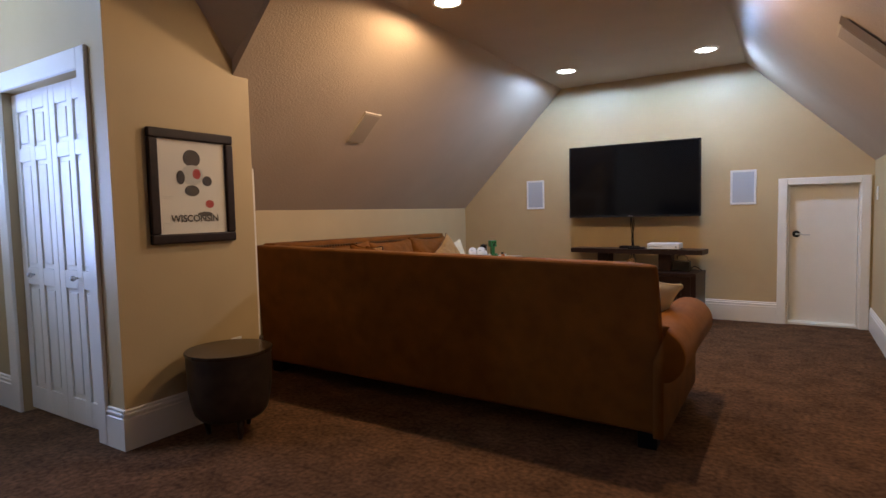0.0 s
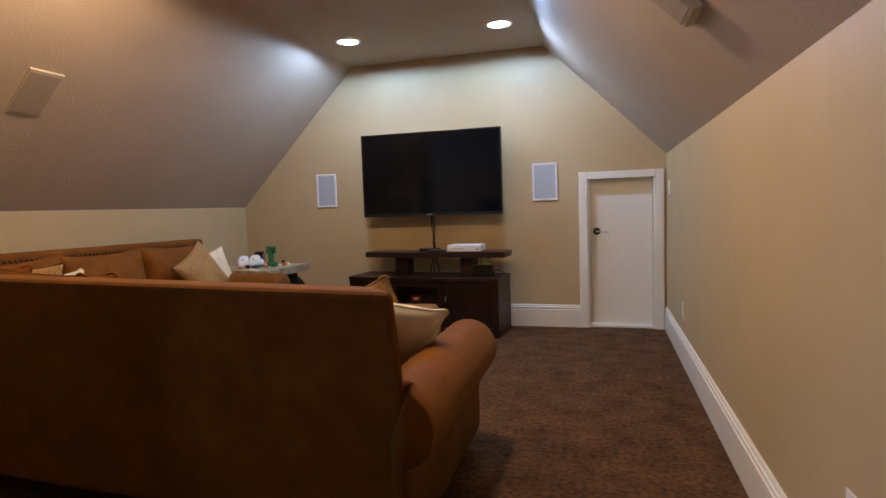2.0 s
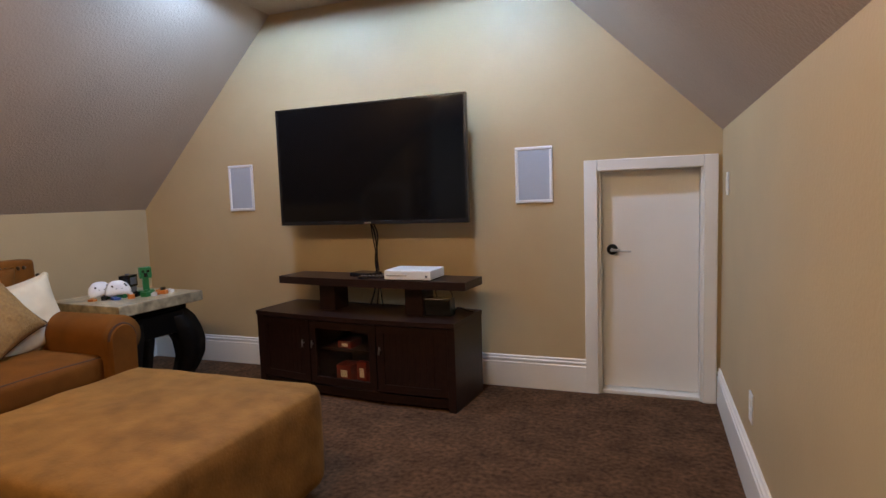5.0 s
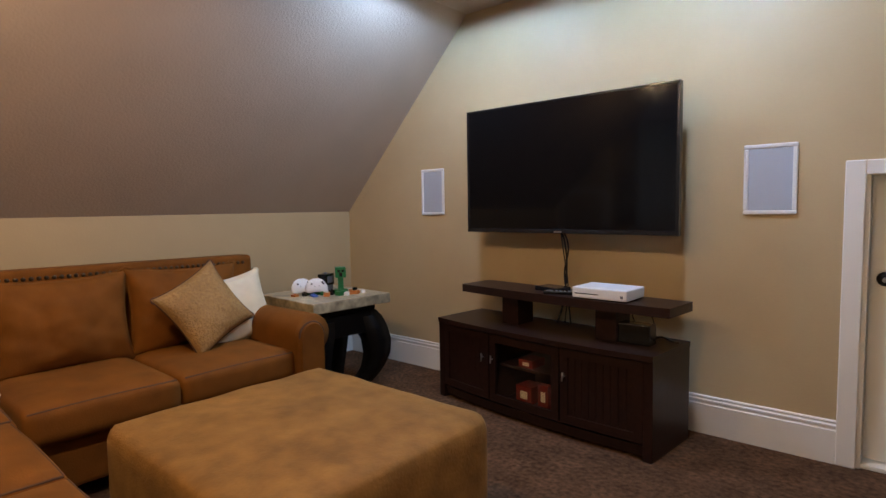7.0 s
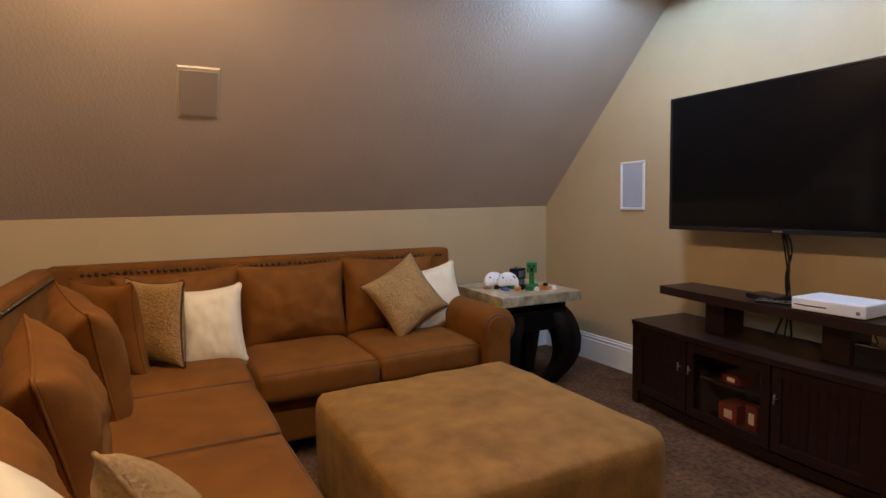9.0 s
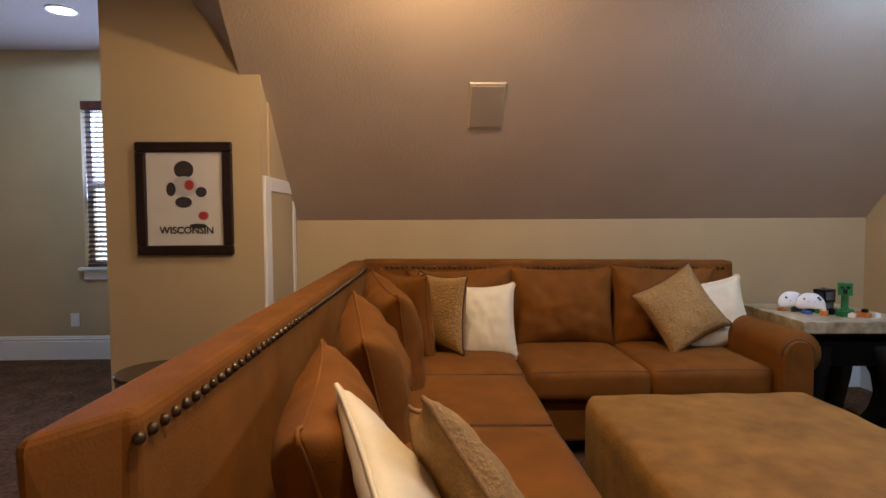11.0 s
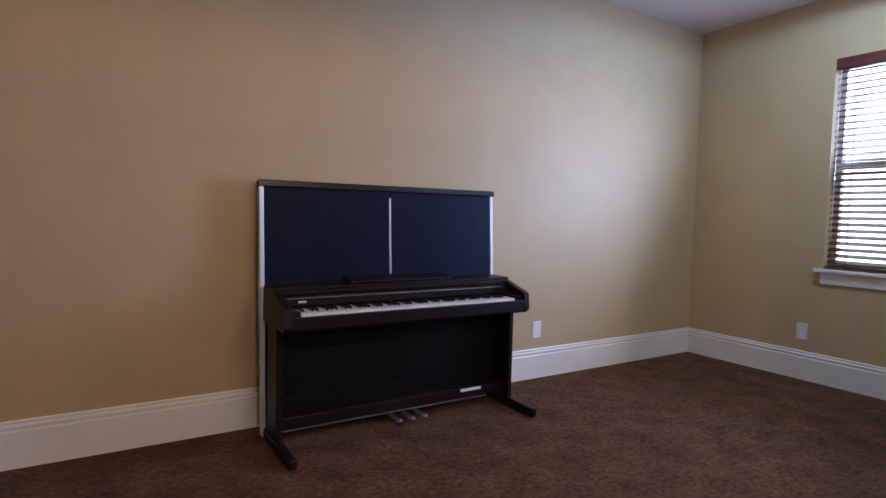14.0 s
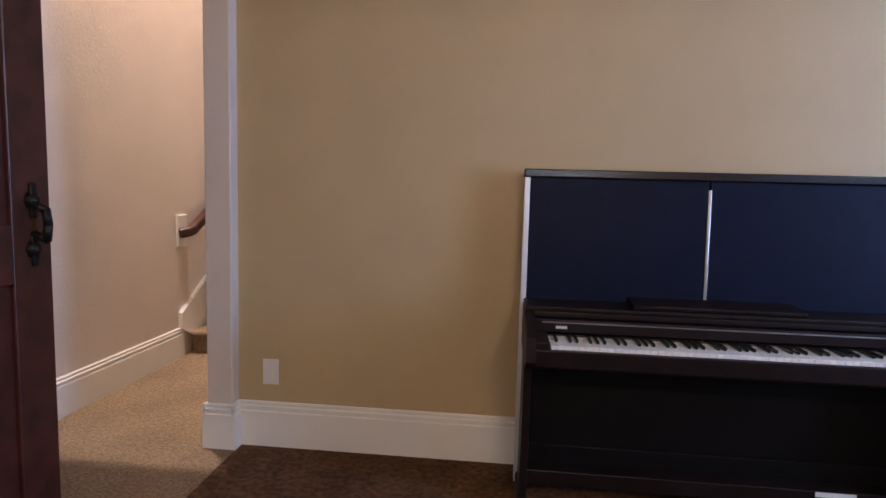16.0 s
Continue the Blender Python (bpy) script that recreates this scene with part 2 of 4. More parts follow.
build("niche_lining", TRIM, [(NX0, NX1 - 0.045, YN - 0.42, YN - 0.40, NZ0, NZ1), (NX0 - 0.02, NX0, YN - 0.42, YN - 0.1, NZ0, NZ1), (NX0, NX1 - 0.045, YN - 0.40, YN - 0.1, NZ0 - 0.02, NZ0), (NX0, NX1 - 0.045, YN - 0.40, YN - 0.1, NZ1, NZ1 + 0.02)], "white lined wall niche", "niche")
build("wall_closet_inside", WALL, [(XW - 0.15, XP - 0.12, YK + 0.75, YK + 0.85, 0, 2.9)], "plain wall inside the closet", "wall")
# entry and hall
build("wall_entry", WALL, [(3.2, 3.315, 1.60, 1.72, 0, 2.9), (3.315, 3.73, 1.60, 1.72, 0, 2.9), (3.2, 3.315, 0.065, 1.60, 2.12, 2.9)], "tan painted wall round the entry", "wall")
for i, hall_box in enumerate(((4.12, 4.27, -3.6, 1.72, 0, 5.2), (3.315, 4.12, 1.62, 1.72, 0, 2.9), (3.145, 3.315, -3.6, -0.15, 0, 5.2), (3.165, 4.27, -3.75, -3.6, 0, 5.2))):
    build("wall_hall_%d" % (i + 1), HALLPAINT, [hall_box], "cream-tan wall of the stair hall", "wall")
build("ceiling_hall", HALLPAINT, [(3.3, 4.3, -0.1, 1.72, ZH, ZH + 0.12), (3.1, 4.3, -3.75, -0.1, 5.2, 5.3), (3.3, 4.12, -0.1, 0.0, ZH + 0.12, 5.2)], "flat ceiling of the stair hall", "ceiling")


def stairs():
    st = thing("staircase", "straight flight of steps covered in beige carpet", "stairs", 3.7, -1.25, 0, fixed=True)
    for i in range(10):
        bm = bmesh.new()
        y, z = -1.27 - 0.285 * i, 0.165 * i
        box(bm, 3.32, 4.085, y - 0.305, y, 0.003 + z, z + 0.13)
        box(bm, 3.32, 4.085, y - 0.285, y + 0.035, z + 0.125, z + 0.165, 0.017, 3)
        part("step", bm, BEIGE, st)
    tagged(st, kind="structure")
    prism("stair_skirt_board", TRIM, [(-1.16, 0.2), (-1.16, 0.31), (-3.59, 1.72), (-3.59, 1.42), (-1.35, 0.1)], "x", 4.09, 4.119)
    setting(bpy.data.objects["stair_skirt_board"], "white painted stair skirting", "trim")
    rail = thing("handrail", "dark stained wooden handrail on a white wall plate", "handrail", 4.05, -1.2, 0.8, fixed=True)
    bm = bmesh.new()
    box(bm, -0.03, 0.03, -1.6, 0, -0.035, 0.035, 0.02, 3)
    bmesh.ops.transform(bm, matrix=pose(4.045, -1.2, 0.86, -28, 0, 0), verts=bm.verts)
    part("rail", bm, REDWOOD, rail)
    bm = bmesh.new()
    box(bm, -0.028, 0.028, -0.02, 0.075, -0.033, 0.033, 0.018, 3)
    bmesh.ops.transform(bm, matrix=pose(4.055, -1.21, 0.86, -10, 0, -40), verts=bm.verts)
    part("rail_end", bm, REDWOOD, rail)
    block("wall_plate", TRIM, 4.10, 4.119, -1.25, -1.14, 0.76, 0.97, 0.004, rail)


stairs()

# ---- baseboards and casings ----
PROFILE = [(0, 0.0), (0.017, 0.0), (0.017, 0.158), (0.011, 0.163), (0.011, 0.170), (0.016, 0.174), (0.016, 0.183), (0.009, 0.188), (0.009, 0.194), (0.012, 0.198), (0.008, 0.205), (0, 0.205)]


def baseboard(x0, y0, x1, y1):
    """Runs from one corner to the next, with the room on the left hand."""
    d = Vector((x1 - x0, y1 - y0, 0)).normalized()
    n = Vector((-d.y, d.x, 0))
    bm = bmesh.new()
    rings = []
    for (px, py) in ((x0, y0), (x1, y1)):
        rings.append([bm.verts.new(Vector((px, py, 0.0005)) + n * a + Vector((0, 0, z))) for a, z in PROFILE])
    k = len(PROFILE)
    for i in range(k):
        j = (i + 1) % k
        bm.faces.new((rings[0][i], rings[0][j], rings[1][j], rings[1][i]))
    bm.faces.new(rings[0])
    bm.faces.new(rings[1][::-1])
    return setting(part("baseboard", bm, TRIM, None), "tall white moulded baseboard", "baseboard")


for run in ((2.844, YT, XL, YT), (XR, 1.72, XR, YT), (XL, YT, XL, YN), (XL, YN, XP + 0.016, YN), (XP, YN + 0.016, XP, YK - 0.0165),
            (XP + 0.016, YK, 0.002, YK), (-1.09, YK, XW, YK), (XW, YK, XW, 0), (XW, 0, 3.135, 0), (3.135, 0.0005, 3.135, 0.081), (3.119, 0.065, 3.268, 0.065),
            (4.12, -1.2, 4.12, 1.62), (3.252, 0.081, 3.252, -0.15), (3.315, -0.15, 3.315, -1.25), (3.58, 1.72, 3.2, 1.72)):
    baseboard(*run)


def casing(name, boxes, label):
    bm = bmesh.new()
    for b in boxes:
        box(bm, *b, 0.004, 1)
    return setting(part(name, bm, TRIM, None), label, "door casing")


casing("door_casing_low", [(2.844, 2.921, YT - 0.02, YT + 0.001, 0, 1.402), (3.488, 3.560, YT - 0.02, YT + 0.001, 0, 1.402), (2.921, 3.488, YT - 0.02, YT + 0.001, 1.336, 1.402)], "white painted casing of the low door")
casing("door_casing_closet", [(CX0 - 0.1, CX0 + 0.004, YK - 0.02, YK + 0.001, 0, 2.01), (CX1 - 0.004, CX1 + 0.077, YK - 0.02, YK + 0.001, 0, 2.01), (CX0 + 0.004, CX1 - 0.004, YK - 0.02, YK + 0.001, CZ - 0.004, 2.01)], "white painted casing of the closet")
casing("niche_casing", [(NX0 - 0.065, NX0, YN - 0.001, YN + 0.018, NZ0 - 0.07, NZ1 + 0.08), (NX1 - 0.045, NX1 + 0.07, YN - 0.001, YN + 0.018, NZ0 - 0.07, NZ1 + 0.08), (NX0, NX1 - 0.045, YN - 0.001, YN + 0.018, NZ1, NZ1 + 0.08), (NX0, NX1 - 0.045, YN - 0.001, YN + 0.018, NZ0 - 0.07, NZ0)], "white painted casing of the wall niche")


def low_door():
    d = thing("door_low", "low cream painted flush door, closed, with a black lever handle", "door", 3.19, YT + 0.08, 0, fixed=True)
    tagged(d, kind="structure")
    block("leaf", TRIM, DX0 + 0.022, DX1 - 0.02, YT + 0.075, YT + 0.115, 0.03, DZ - 0.006, 0.003, d)
    block("jamb", TRIM, DX0 - 0.004, DX0 + 0.02, YT - 0.0, YT + 0.16, 0, DZ, 0.002, d)
    block("jamb", TRIM, DX1 - 0.018, DX1 + 0.004, YT - 0.0, YT + 0.16, 0, DZ, 0.002, d)
    block("head_jamb", TRIM, DX0 + 0.02, DX1 - 0.018, YT, YT + 0.16, DZ - 0.005, DZ + 0.02, 0.002, d)
    block("threshold", TRIM, DX0 + 0.02, DX1 - 0.018, YT + 0.01, YT + 0.15, 0, 0.022, 0.004, d)
    bm = bmesh.new()
    bmesh.ops.create_cone(bm, cap_ends=True, segments=24, radius1=0.033, radius2=0.03, depth=0.014, matrix=pose(2.997, YT + 0.068, 0.87, 90, 0, 0))
    rose = part("handle_rose", bm, IRON, d, "black round handle rose", True)
    bm = bmesh.new()
    bmesh.ops.create_cone(bm, cap_ends=True, segments=12, radius1=0.009, radius2=0.009, depth=0.05, matrix=pose(2.997, YT + 0.04, 0.87, 90, 0, 0))
    box(bm, 2.992, 3.047, YT + 0.012, YT + 0.022, 0.862, 0.878, 0.004)
    box(bm, 3.047, 3.107, YT + 0.013, YT + 0.021, 0.858, 0.870, 0.003)
    part("lever", bm, STEEL, rose, "polished lever")


low_door()


def closet_doors():
    w = (CX1 - CX0 - 0.02) / 2
    for k in range(2):
        x0 = CX0 + 0.008 + k * (w + 0.004)
        d = thing("closet_door", "white painted panelled bifold closet door, closed", "door", x0 + w / 2, YK + 0.05, 0.02, group="bifold closet doors", fixed=True)
        y0 = YK + 0.045
        bm = bmesh.new()
        box(bm, x0, x0 + w, y0 + 0.012, y0 + 0.03, 0.02, CZ - 0.015)
        part("core", bm, TRIM, d)
        pw = (w - 3 * 0.06) / 2
        rows = ((0.16, 0.78), (0.88, 1.50), (1.58, 1.79))
        for i in range(3):
            xs = x0 + i * (pw + 0.06)
            block("stile", TRIM, xs, xs + 0.06, y0, y0 + 0.012, 0.02, CZ - 0.015, 0.003, d)
        for z0, z1 in ((0.02, 0.16), (0.78, 0.88), (1.50, 1.58), (1.79, CZ - 0.015)):
            for i in range(2):
                xs = x0 + 0.06 + i * (pw + 0.06)
                block("rail", TRIM, xs, xs + pw, y0 + 0.0003, y0 + 0.012, z0, z1, 0.003, d)
        for z0, z1 in rows:
            for i in range(2):
                xs = x0 + 0.06 + i * (pw + 0.06)
                block("panel", TRIM, xs + 0.02, xs + pw - 0.02, y0 + 0.004, y0 + 0.0125, z0 + 0.025, z1 - 0.025, 0.004, d)
        bm = bmesh.new()
        bmesh.ops.create_uvsphere(bm, u_segments=14, v_segments=8, radius=0.016, matrix=pose(x0 + (w * 0.72 if k == 1 else w * 0.72) * (0.45 if k == 0 else 0.62), y0 - 0.025, 0.84))
        bmesh.ops.create_cone(bm, cap_ends=True, segments=10, radius1=0.007, radius2=0.007, depth=0.03, matrix=pose(x0 + w * 0.72 * (0.45 if k == 0 else 0.62), y0 - 0.01, 0.84, 90, 0, 0))
        part("knob", bm, STEEL, d, "small metal knob", True)


closet_doors()


def window():
    w = thing("window_1", "tall sash window with a white sill, daylight outside", "window", XW, (WY0 + WY1) / 2, WZ0, fixed=True)
    tagged(w, kind="structure")
    xo = XW - 0.12
    for n, b in (("window_frame", (xo, xo + 0.05, WY0, WY0 + 0.045, WZ0, WZ1)), ("window_frame", (xo, xo + 0.05, WY1 - 0.045, WY1, WZ0, WZ1)), ("window_frame", (xo, xo + 0.05, WY0 + 0.045, WY1 - 0.045, WZ0, WZ0 + 0.05)),
                 ("window_frame", (xo, xo + 0.05, WY0 + 0.045, WY1 - 0.045, WZ1 - 0.05, WZ1)), ("meeting_rail", (xo, xo + 0.05, WY0 + 0.045, WY1 - 0.045, 1.49, 1.535)),
                 ("window_sill", (XW - 0.07, XW + 0.045, WY0 - 0.045, WY1 + 0.045, WZ0 - 0.025, WZ0 - 0.001)), ("apron", (XW, XW + 0.016, WY0 - 0.01, WY1 + 0.01, 0.70, WZ0 - 0.025))):
        block(n, TRIM, *b, 0.004, w)
    for z0, z1 in ((WZ0 + 0.05, 1.49), (1.535, WZ1 - 0.05)):
        p = block("pane", GLASS, xo + 0.02, xo + 0.024, WY0 + 0.045, WY1 - 0.045, z0, z1, 0, w)
        p.visible_shadow = False
    bl = thing("window_blind", "dark stained wooden slat blind with a red-brown valance, lowered and open", "blind", XW - 0.03, (WY0 + WY1) / 2, WZ1, fixed=True)
    block("valance", VALANCE, XW - 0.06, XW + 0.012, WY0 + 0.004, WY1 - 0.004, WZ1 - 0.075, WZ1 - 0.002, 0.005, bl)
    me = None
    z = WZ0 + 0.05
    while z < WZ1 - 0.09:
        if me is None:
            bm = bmesh.new()
            box(bm, -0.023, 0.023, WY0 + 0.012, WY1 - 0.012, -0.002, 0.002)
            me = mesh("slat", bm, SLATWOOD)
        o = new("slat", me)
        o.parent = bl
        o.matrix_parent_inverse = bl.matrix_basis.inverted()
        o.matrix_basis = pose(XW - 0.034, 0, z, 0, 24, 0)
        z += 0.043
    for yy in (WY0 + 0.13, (WY0 + WY1) / 2, WY1 - 0.13):
        block("ladder_cord", SLATWOOD, XW - 0.009, XW - 0.007, yy - 0.002, yy + 0.002, WZ0 + 0.03, WZ1 - 0.08, 0, bl)
    block("bottom_rail", SLATWOOD, XW - 0.058, XW - 0.010, WY0 + 0.012, WY1 - 0.012, WZ0 + 0.008, WZ0 + 0.026, 0.003, bl)
    block("lift_cord", TRIM, XW + 0.005, XW + 0.008, WY0 + 0.035, WY0 + 0.039, WZ0 + 0.2, WZ1 - 0.08, 0, bl)


window()
bm = bmesh.new()
box(bm, -6.0, -5.9, -6, 9, -3, 9)
setting(part("backdrop", bm, mat("bright_hazy_sky", (0.8, 0.85, 0.9), 1.0, emit=(0.80, 0.90, 1.0), strength=2.4), None), "pale hazy sky outside the window", "sky")


def entry_leaf():
    d = thing("entry_door", "dark red-stained wooden double-door leaf, shut, with a black iron pull", "door", 3.22, 1.26, 0, fixed=True)
    block("leaf_core", REDWOOD, 3.205, 3.24, 0.965, 1.595, 0.012, 2.11, 0.004, d)
    for y0, y1 in ((0.965, 1.085), (1.475, 1.595)):
        block("stile", REDWOOD, 3.193, 3.205, y0, y1, 0.012, 2.11, 0.003, d)
    for z0, z1 in ((0.012, 0.2), (0.9, 1.05), (1.98, 2.11)):
        block("rail", REDWOOD, 3.1935, 3.205, 1.085, 1.475, z0, z1, 0.003, d)
    bm = bmesh.new()
    for zz in (0.985, 1.11):
        bmesh.ops.create_cone(bm, cap_ends=True, segments=8, radius1=0.03, radius2=0.008, depth=0.02, matrix=pose(3.186, 1.022, zz, 0, -90, 0))
        box(bm, 3.186, 3.194, 1.012, 1.032, zz - 0.045, zz + 0.045, 0.003)
    pts = [(3.186, 1.022), (3.155, 1.01), (3.15, 1.05), (3.155, 1.085), (3.186, 1.10)]
    for (xa, za), (xb, zb) in zip(pts, pts[1:]):
        m = look((xa, 1.022, za), (xb, 1.022, zb))
        ln = math.hypot(xb - xa, zb - za)
        r = bmesh.ops.create_cone(bm, cap_ends=True, segments=10, radius1=0.011, radius2=0.011, depth=ln + 0.008)
        bmesh.ops.transform(bm, matrix=m @ Matrix.Translation((0, 0, -ln / 2)), verts=r["verts"])
    part("pull_handle", bm, IRON, d, "ornate black iron pull", True)


entry_leaf()


def plate(name, x, y, z, normal, kind):
    """A cover plate, centre at x, y, z, facing +x, -x or +y."""
    rz = {"+x": 90, "-x": -90, "+y": 180, "-y": 0}[normal]
    t = thing(name, "white wall %s plate" % ("outlet" if kind == "outlet" else "switch"), "outlet" if kind == "outlet" else "light switch", x, y, z, rz, group="cover plates")
    block("cover", WHITEPL, -0.036, 0.036, -0.006, 0, -0.058, 0.058, 0.002, t)
    if kind == "outlet":
        for zz in (-0.02, 0.02):
            block("socket", TRIM, -0.016, 0.016, -0.008, -0.0055, zz - 0.014, zz + 0.014, 0.001, t)
    else:
        block("rocker", TRIM, -0.016, 0.016, -0.010, -0.0055, -0.033, 0.033, 0.001, t)


plate("wall_outlet", XP, 2.905, 0.38, "+x", "outlet")
plate("wall_outlet", 2.985, 0, 0.343, "+y", "outlet")
plate("wall_outlet", -0.004, 0, 0.338, "+y", "outlet")
plate("wall_outlet", XW, 0.90, 0.347, "+x", "outlet")
plate("wall_outlet", XR, 6.02, 0.36, "-x", "outlet")
plate("wall_outlet", XR, 3.29, 0.40, "-x", "outlet")
plate("light_switch", XR, 6.80, 1.235, "-x", "switch")


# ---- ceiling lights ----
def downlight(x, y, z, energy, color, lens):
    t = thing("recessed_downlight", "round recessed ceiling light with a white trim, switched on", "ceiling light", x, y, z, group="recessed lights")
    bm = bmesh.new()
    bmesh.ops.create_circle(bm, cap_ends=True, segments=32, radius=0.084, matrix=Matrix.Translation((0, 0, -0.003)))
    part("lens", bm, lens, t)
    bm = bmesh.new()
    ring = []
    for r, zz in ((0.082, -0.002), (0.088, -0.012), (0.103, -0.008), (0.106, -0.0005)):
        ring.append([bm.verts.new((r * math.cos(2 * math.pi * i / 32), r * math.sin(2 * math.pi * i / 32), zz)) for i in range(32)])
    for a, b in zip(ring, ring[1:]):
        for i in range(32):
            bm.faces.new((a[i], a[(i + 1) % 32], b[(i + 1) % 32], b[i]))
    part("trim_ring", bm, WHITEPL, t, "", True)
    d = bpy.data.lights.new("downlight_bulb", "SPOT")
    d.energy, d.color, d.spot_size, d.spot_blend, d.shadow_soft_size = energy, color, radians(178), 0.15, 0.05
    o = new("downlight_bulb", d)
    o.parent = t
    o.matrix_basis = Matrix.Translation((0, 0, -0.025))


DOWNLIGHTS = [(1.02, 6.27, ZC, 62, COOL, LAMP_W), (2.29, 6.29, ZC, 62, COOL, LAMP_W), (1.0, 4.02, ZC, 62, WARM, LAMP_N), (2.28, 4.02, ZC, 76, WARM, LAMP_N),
              # the last one is unseen, added high over the stairs to brighten the hall
              (-0.79, 1.46, ZH, 42, COOL, LAMP_W), (3.75, -0.45, 5.2, 560, HALL_FILL, LAMP_N)]
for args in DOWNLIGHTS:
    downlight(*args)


# ---- television corner ----
def television():
    t = thing("television", "large flat black television on a tilting wall mount, off", "television", 1.51, 6.84, 1.06, fixed=True)
    block("screen", SCREEN, 0.864, 2.174, 6.8365, 6.842, 1.083, 1.82, 0.001, t)
    bm = bmesh.new()
    for b in ((0.847, 2.19, 6.834, 6.872, 1.06, 1.083), (0.847, 2.19, 6.834, 6.872, 1.82, 1.832), (0.847, 0.864, 6.834, 6.872, 1.083, 1.82), (2.174, 2.19, 6.834, 6.872, 1.083, 1.82), (0.864, 2.174, 6.842, 6.872, 1.083, 1.82)):
        box(bm, *b, 0.002, 1)
    part("bezel", bm, GLOSSBLACK, t)
    block("back_housing", GLOSSBLACK, 0.95, 2.07, 6.872, 6.907, 1.12, 1.74, 0.012, t)
    block("wall_mount", IRON, 1.25, 1.75, 6.907, YT, 1.28, 1.6, 0.004, t)
    block("badge", STEEL, 1.485, 1.535, 6.832, 6.8345, 1.066, 1.074, 0, t, "small pale badge")


television()


def tube(name, pts, r, material, parent, label=""):
    cu = bpy.data.curves.new(name, "CURVE")
    cu.dimensions, cu.bevel_depth, cu.bevel_resolution, cu.resolution_u = "3D", r, 2, 6
    sp = cu.splines.new("BEZIER")
    sp.bezier_points.add(len(pts) - 1)
    for b, p in zip(sp.bezier_points, pts):
        b.co = p
        b.handle_left_type = b.handle_right_type = "AUTO"
    tmp = bpy.data.objects.new(name, cu)
    scene.collection.objects.link(tmp)
    me = bpy.data.meshes.new_from_object(tmp)
    bpy.data.objects.remove(tmp)
    me.name = name
    me.materials.clear()
    me.materials.append(material)
    for p in me.polygons:
        p.use_smooth = True
    ob = new(name, me)
    ob.parent = parent
    if parent is not None and parent.name in FIXED:
        ob.matrix_parent_inverse = parent.matrix_basis.inverted()
    if label:
        tagged(ob, label)
    return ob


tvc = thing("television_cable", "bundle of black cables hanging below the television", "cable", 1.51, 6.9, 0.52, fixed=True)
tube("cord", [(1.50, 6.87, 1.10), (1.505, 6.93, 1.0), (1.515, 6.93, 0.8), (1.49, 6.93, 0.62), (1.47, 6.90, 0.522)], 0.006, GLOSSBLACK, tvc)
tube("cord", [(1.515, 6.87, 1.10), (1.525, 6.935, 0.98), (1.50, 6.935, 0.82), (1.53, 6.93, 0.64), (1.56, 6.9, 0.522)], 0.005, GLOSSBLACK, tvc)
tube("cord", [(1.507, 6.87, 1.10), (1.49, 6.94, 0.95), (1.52, 6.94, 0.75), (1.50, 6.94, 0.52)], 0.004, GLOSSBLACK, tvc)


def wall_speaker(x0, x1, z0, z1):
    t = thing("wall_speaker", "in-wall loudspeaker with a white frame and pale grey grille", "speaker", (x0 + x1) / 2, YT, z0, group="speakers beside the television", fixed=True)
    bm = bmesh.new()
    f = 0.02
    for b in ((x0, x1, YT - 0.014, YT, z0, z0 + f), (x0, x1, YT - 0.014, YT, z1 - f, z1), (x0, x0 + f, YT - 0.014, YT, z0 + f, z1 - f), (x1 - f, x1, YT - 0.014, YT, z0 + f, z1 - f)):
        box(bm, *b, 0.004, 1)
    part("frame", bm, WHITEPL, t)
    block("grille", SPKGREY, x0 + f, x1 - f, YT - 0.009, YT, z0 + f, z1 - f, 0.002, t)


wall_speaker(0.245, 0.467, 1.167, 1.505)
wall_speaker(2.432, 2.661, 1.163, 1.503)


def slope_speaker(x, y, z, ry):
    """A shallow wedge of a speaker, on the slope."""
    t = thing("ceiling_speaker", "tan in-ceiling loudspeaker on the sloped ceiling", "speaker", x, y, z, group="speakers on the slopes")
    t.matrix_basis = pose(x, y, z, 0, ry, 0)
    bm = bmesh.new()
    box(bm, -0.165, 0.165, -0.112, 0.112, -0.004, 0.022, 0.0)
    for v in bm.verts:
        if v.co.z > 0.01:
            v.co.x *= 0.90
            v.co.y *= 0.86
    part("frame", bm, SPKFRAME, t)
    block("grille", SPKTAN, -0.135, 0.135, -0.09, 0.09, 0.018, 0.025, 0.002, t)


SPKFRAME = mat("tan_speaker_frame", (0.50, 0.42, 0.30), 0.5)
slope_speaker(0.0, 4.31, 1.852, 45 + 90 - 90 + 90)
slope_speaker(3.235, 3.95, 1.855, -45 - 90)


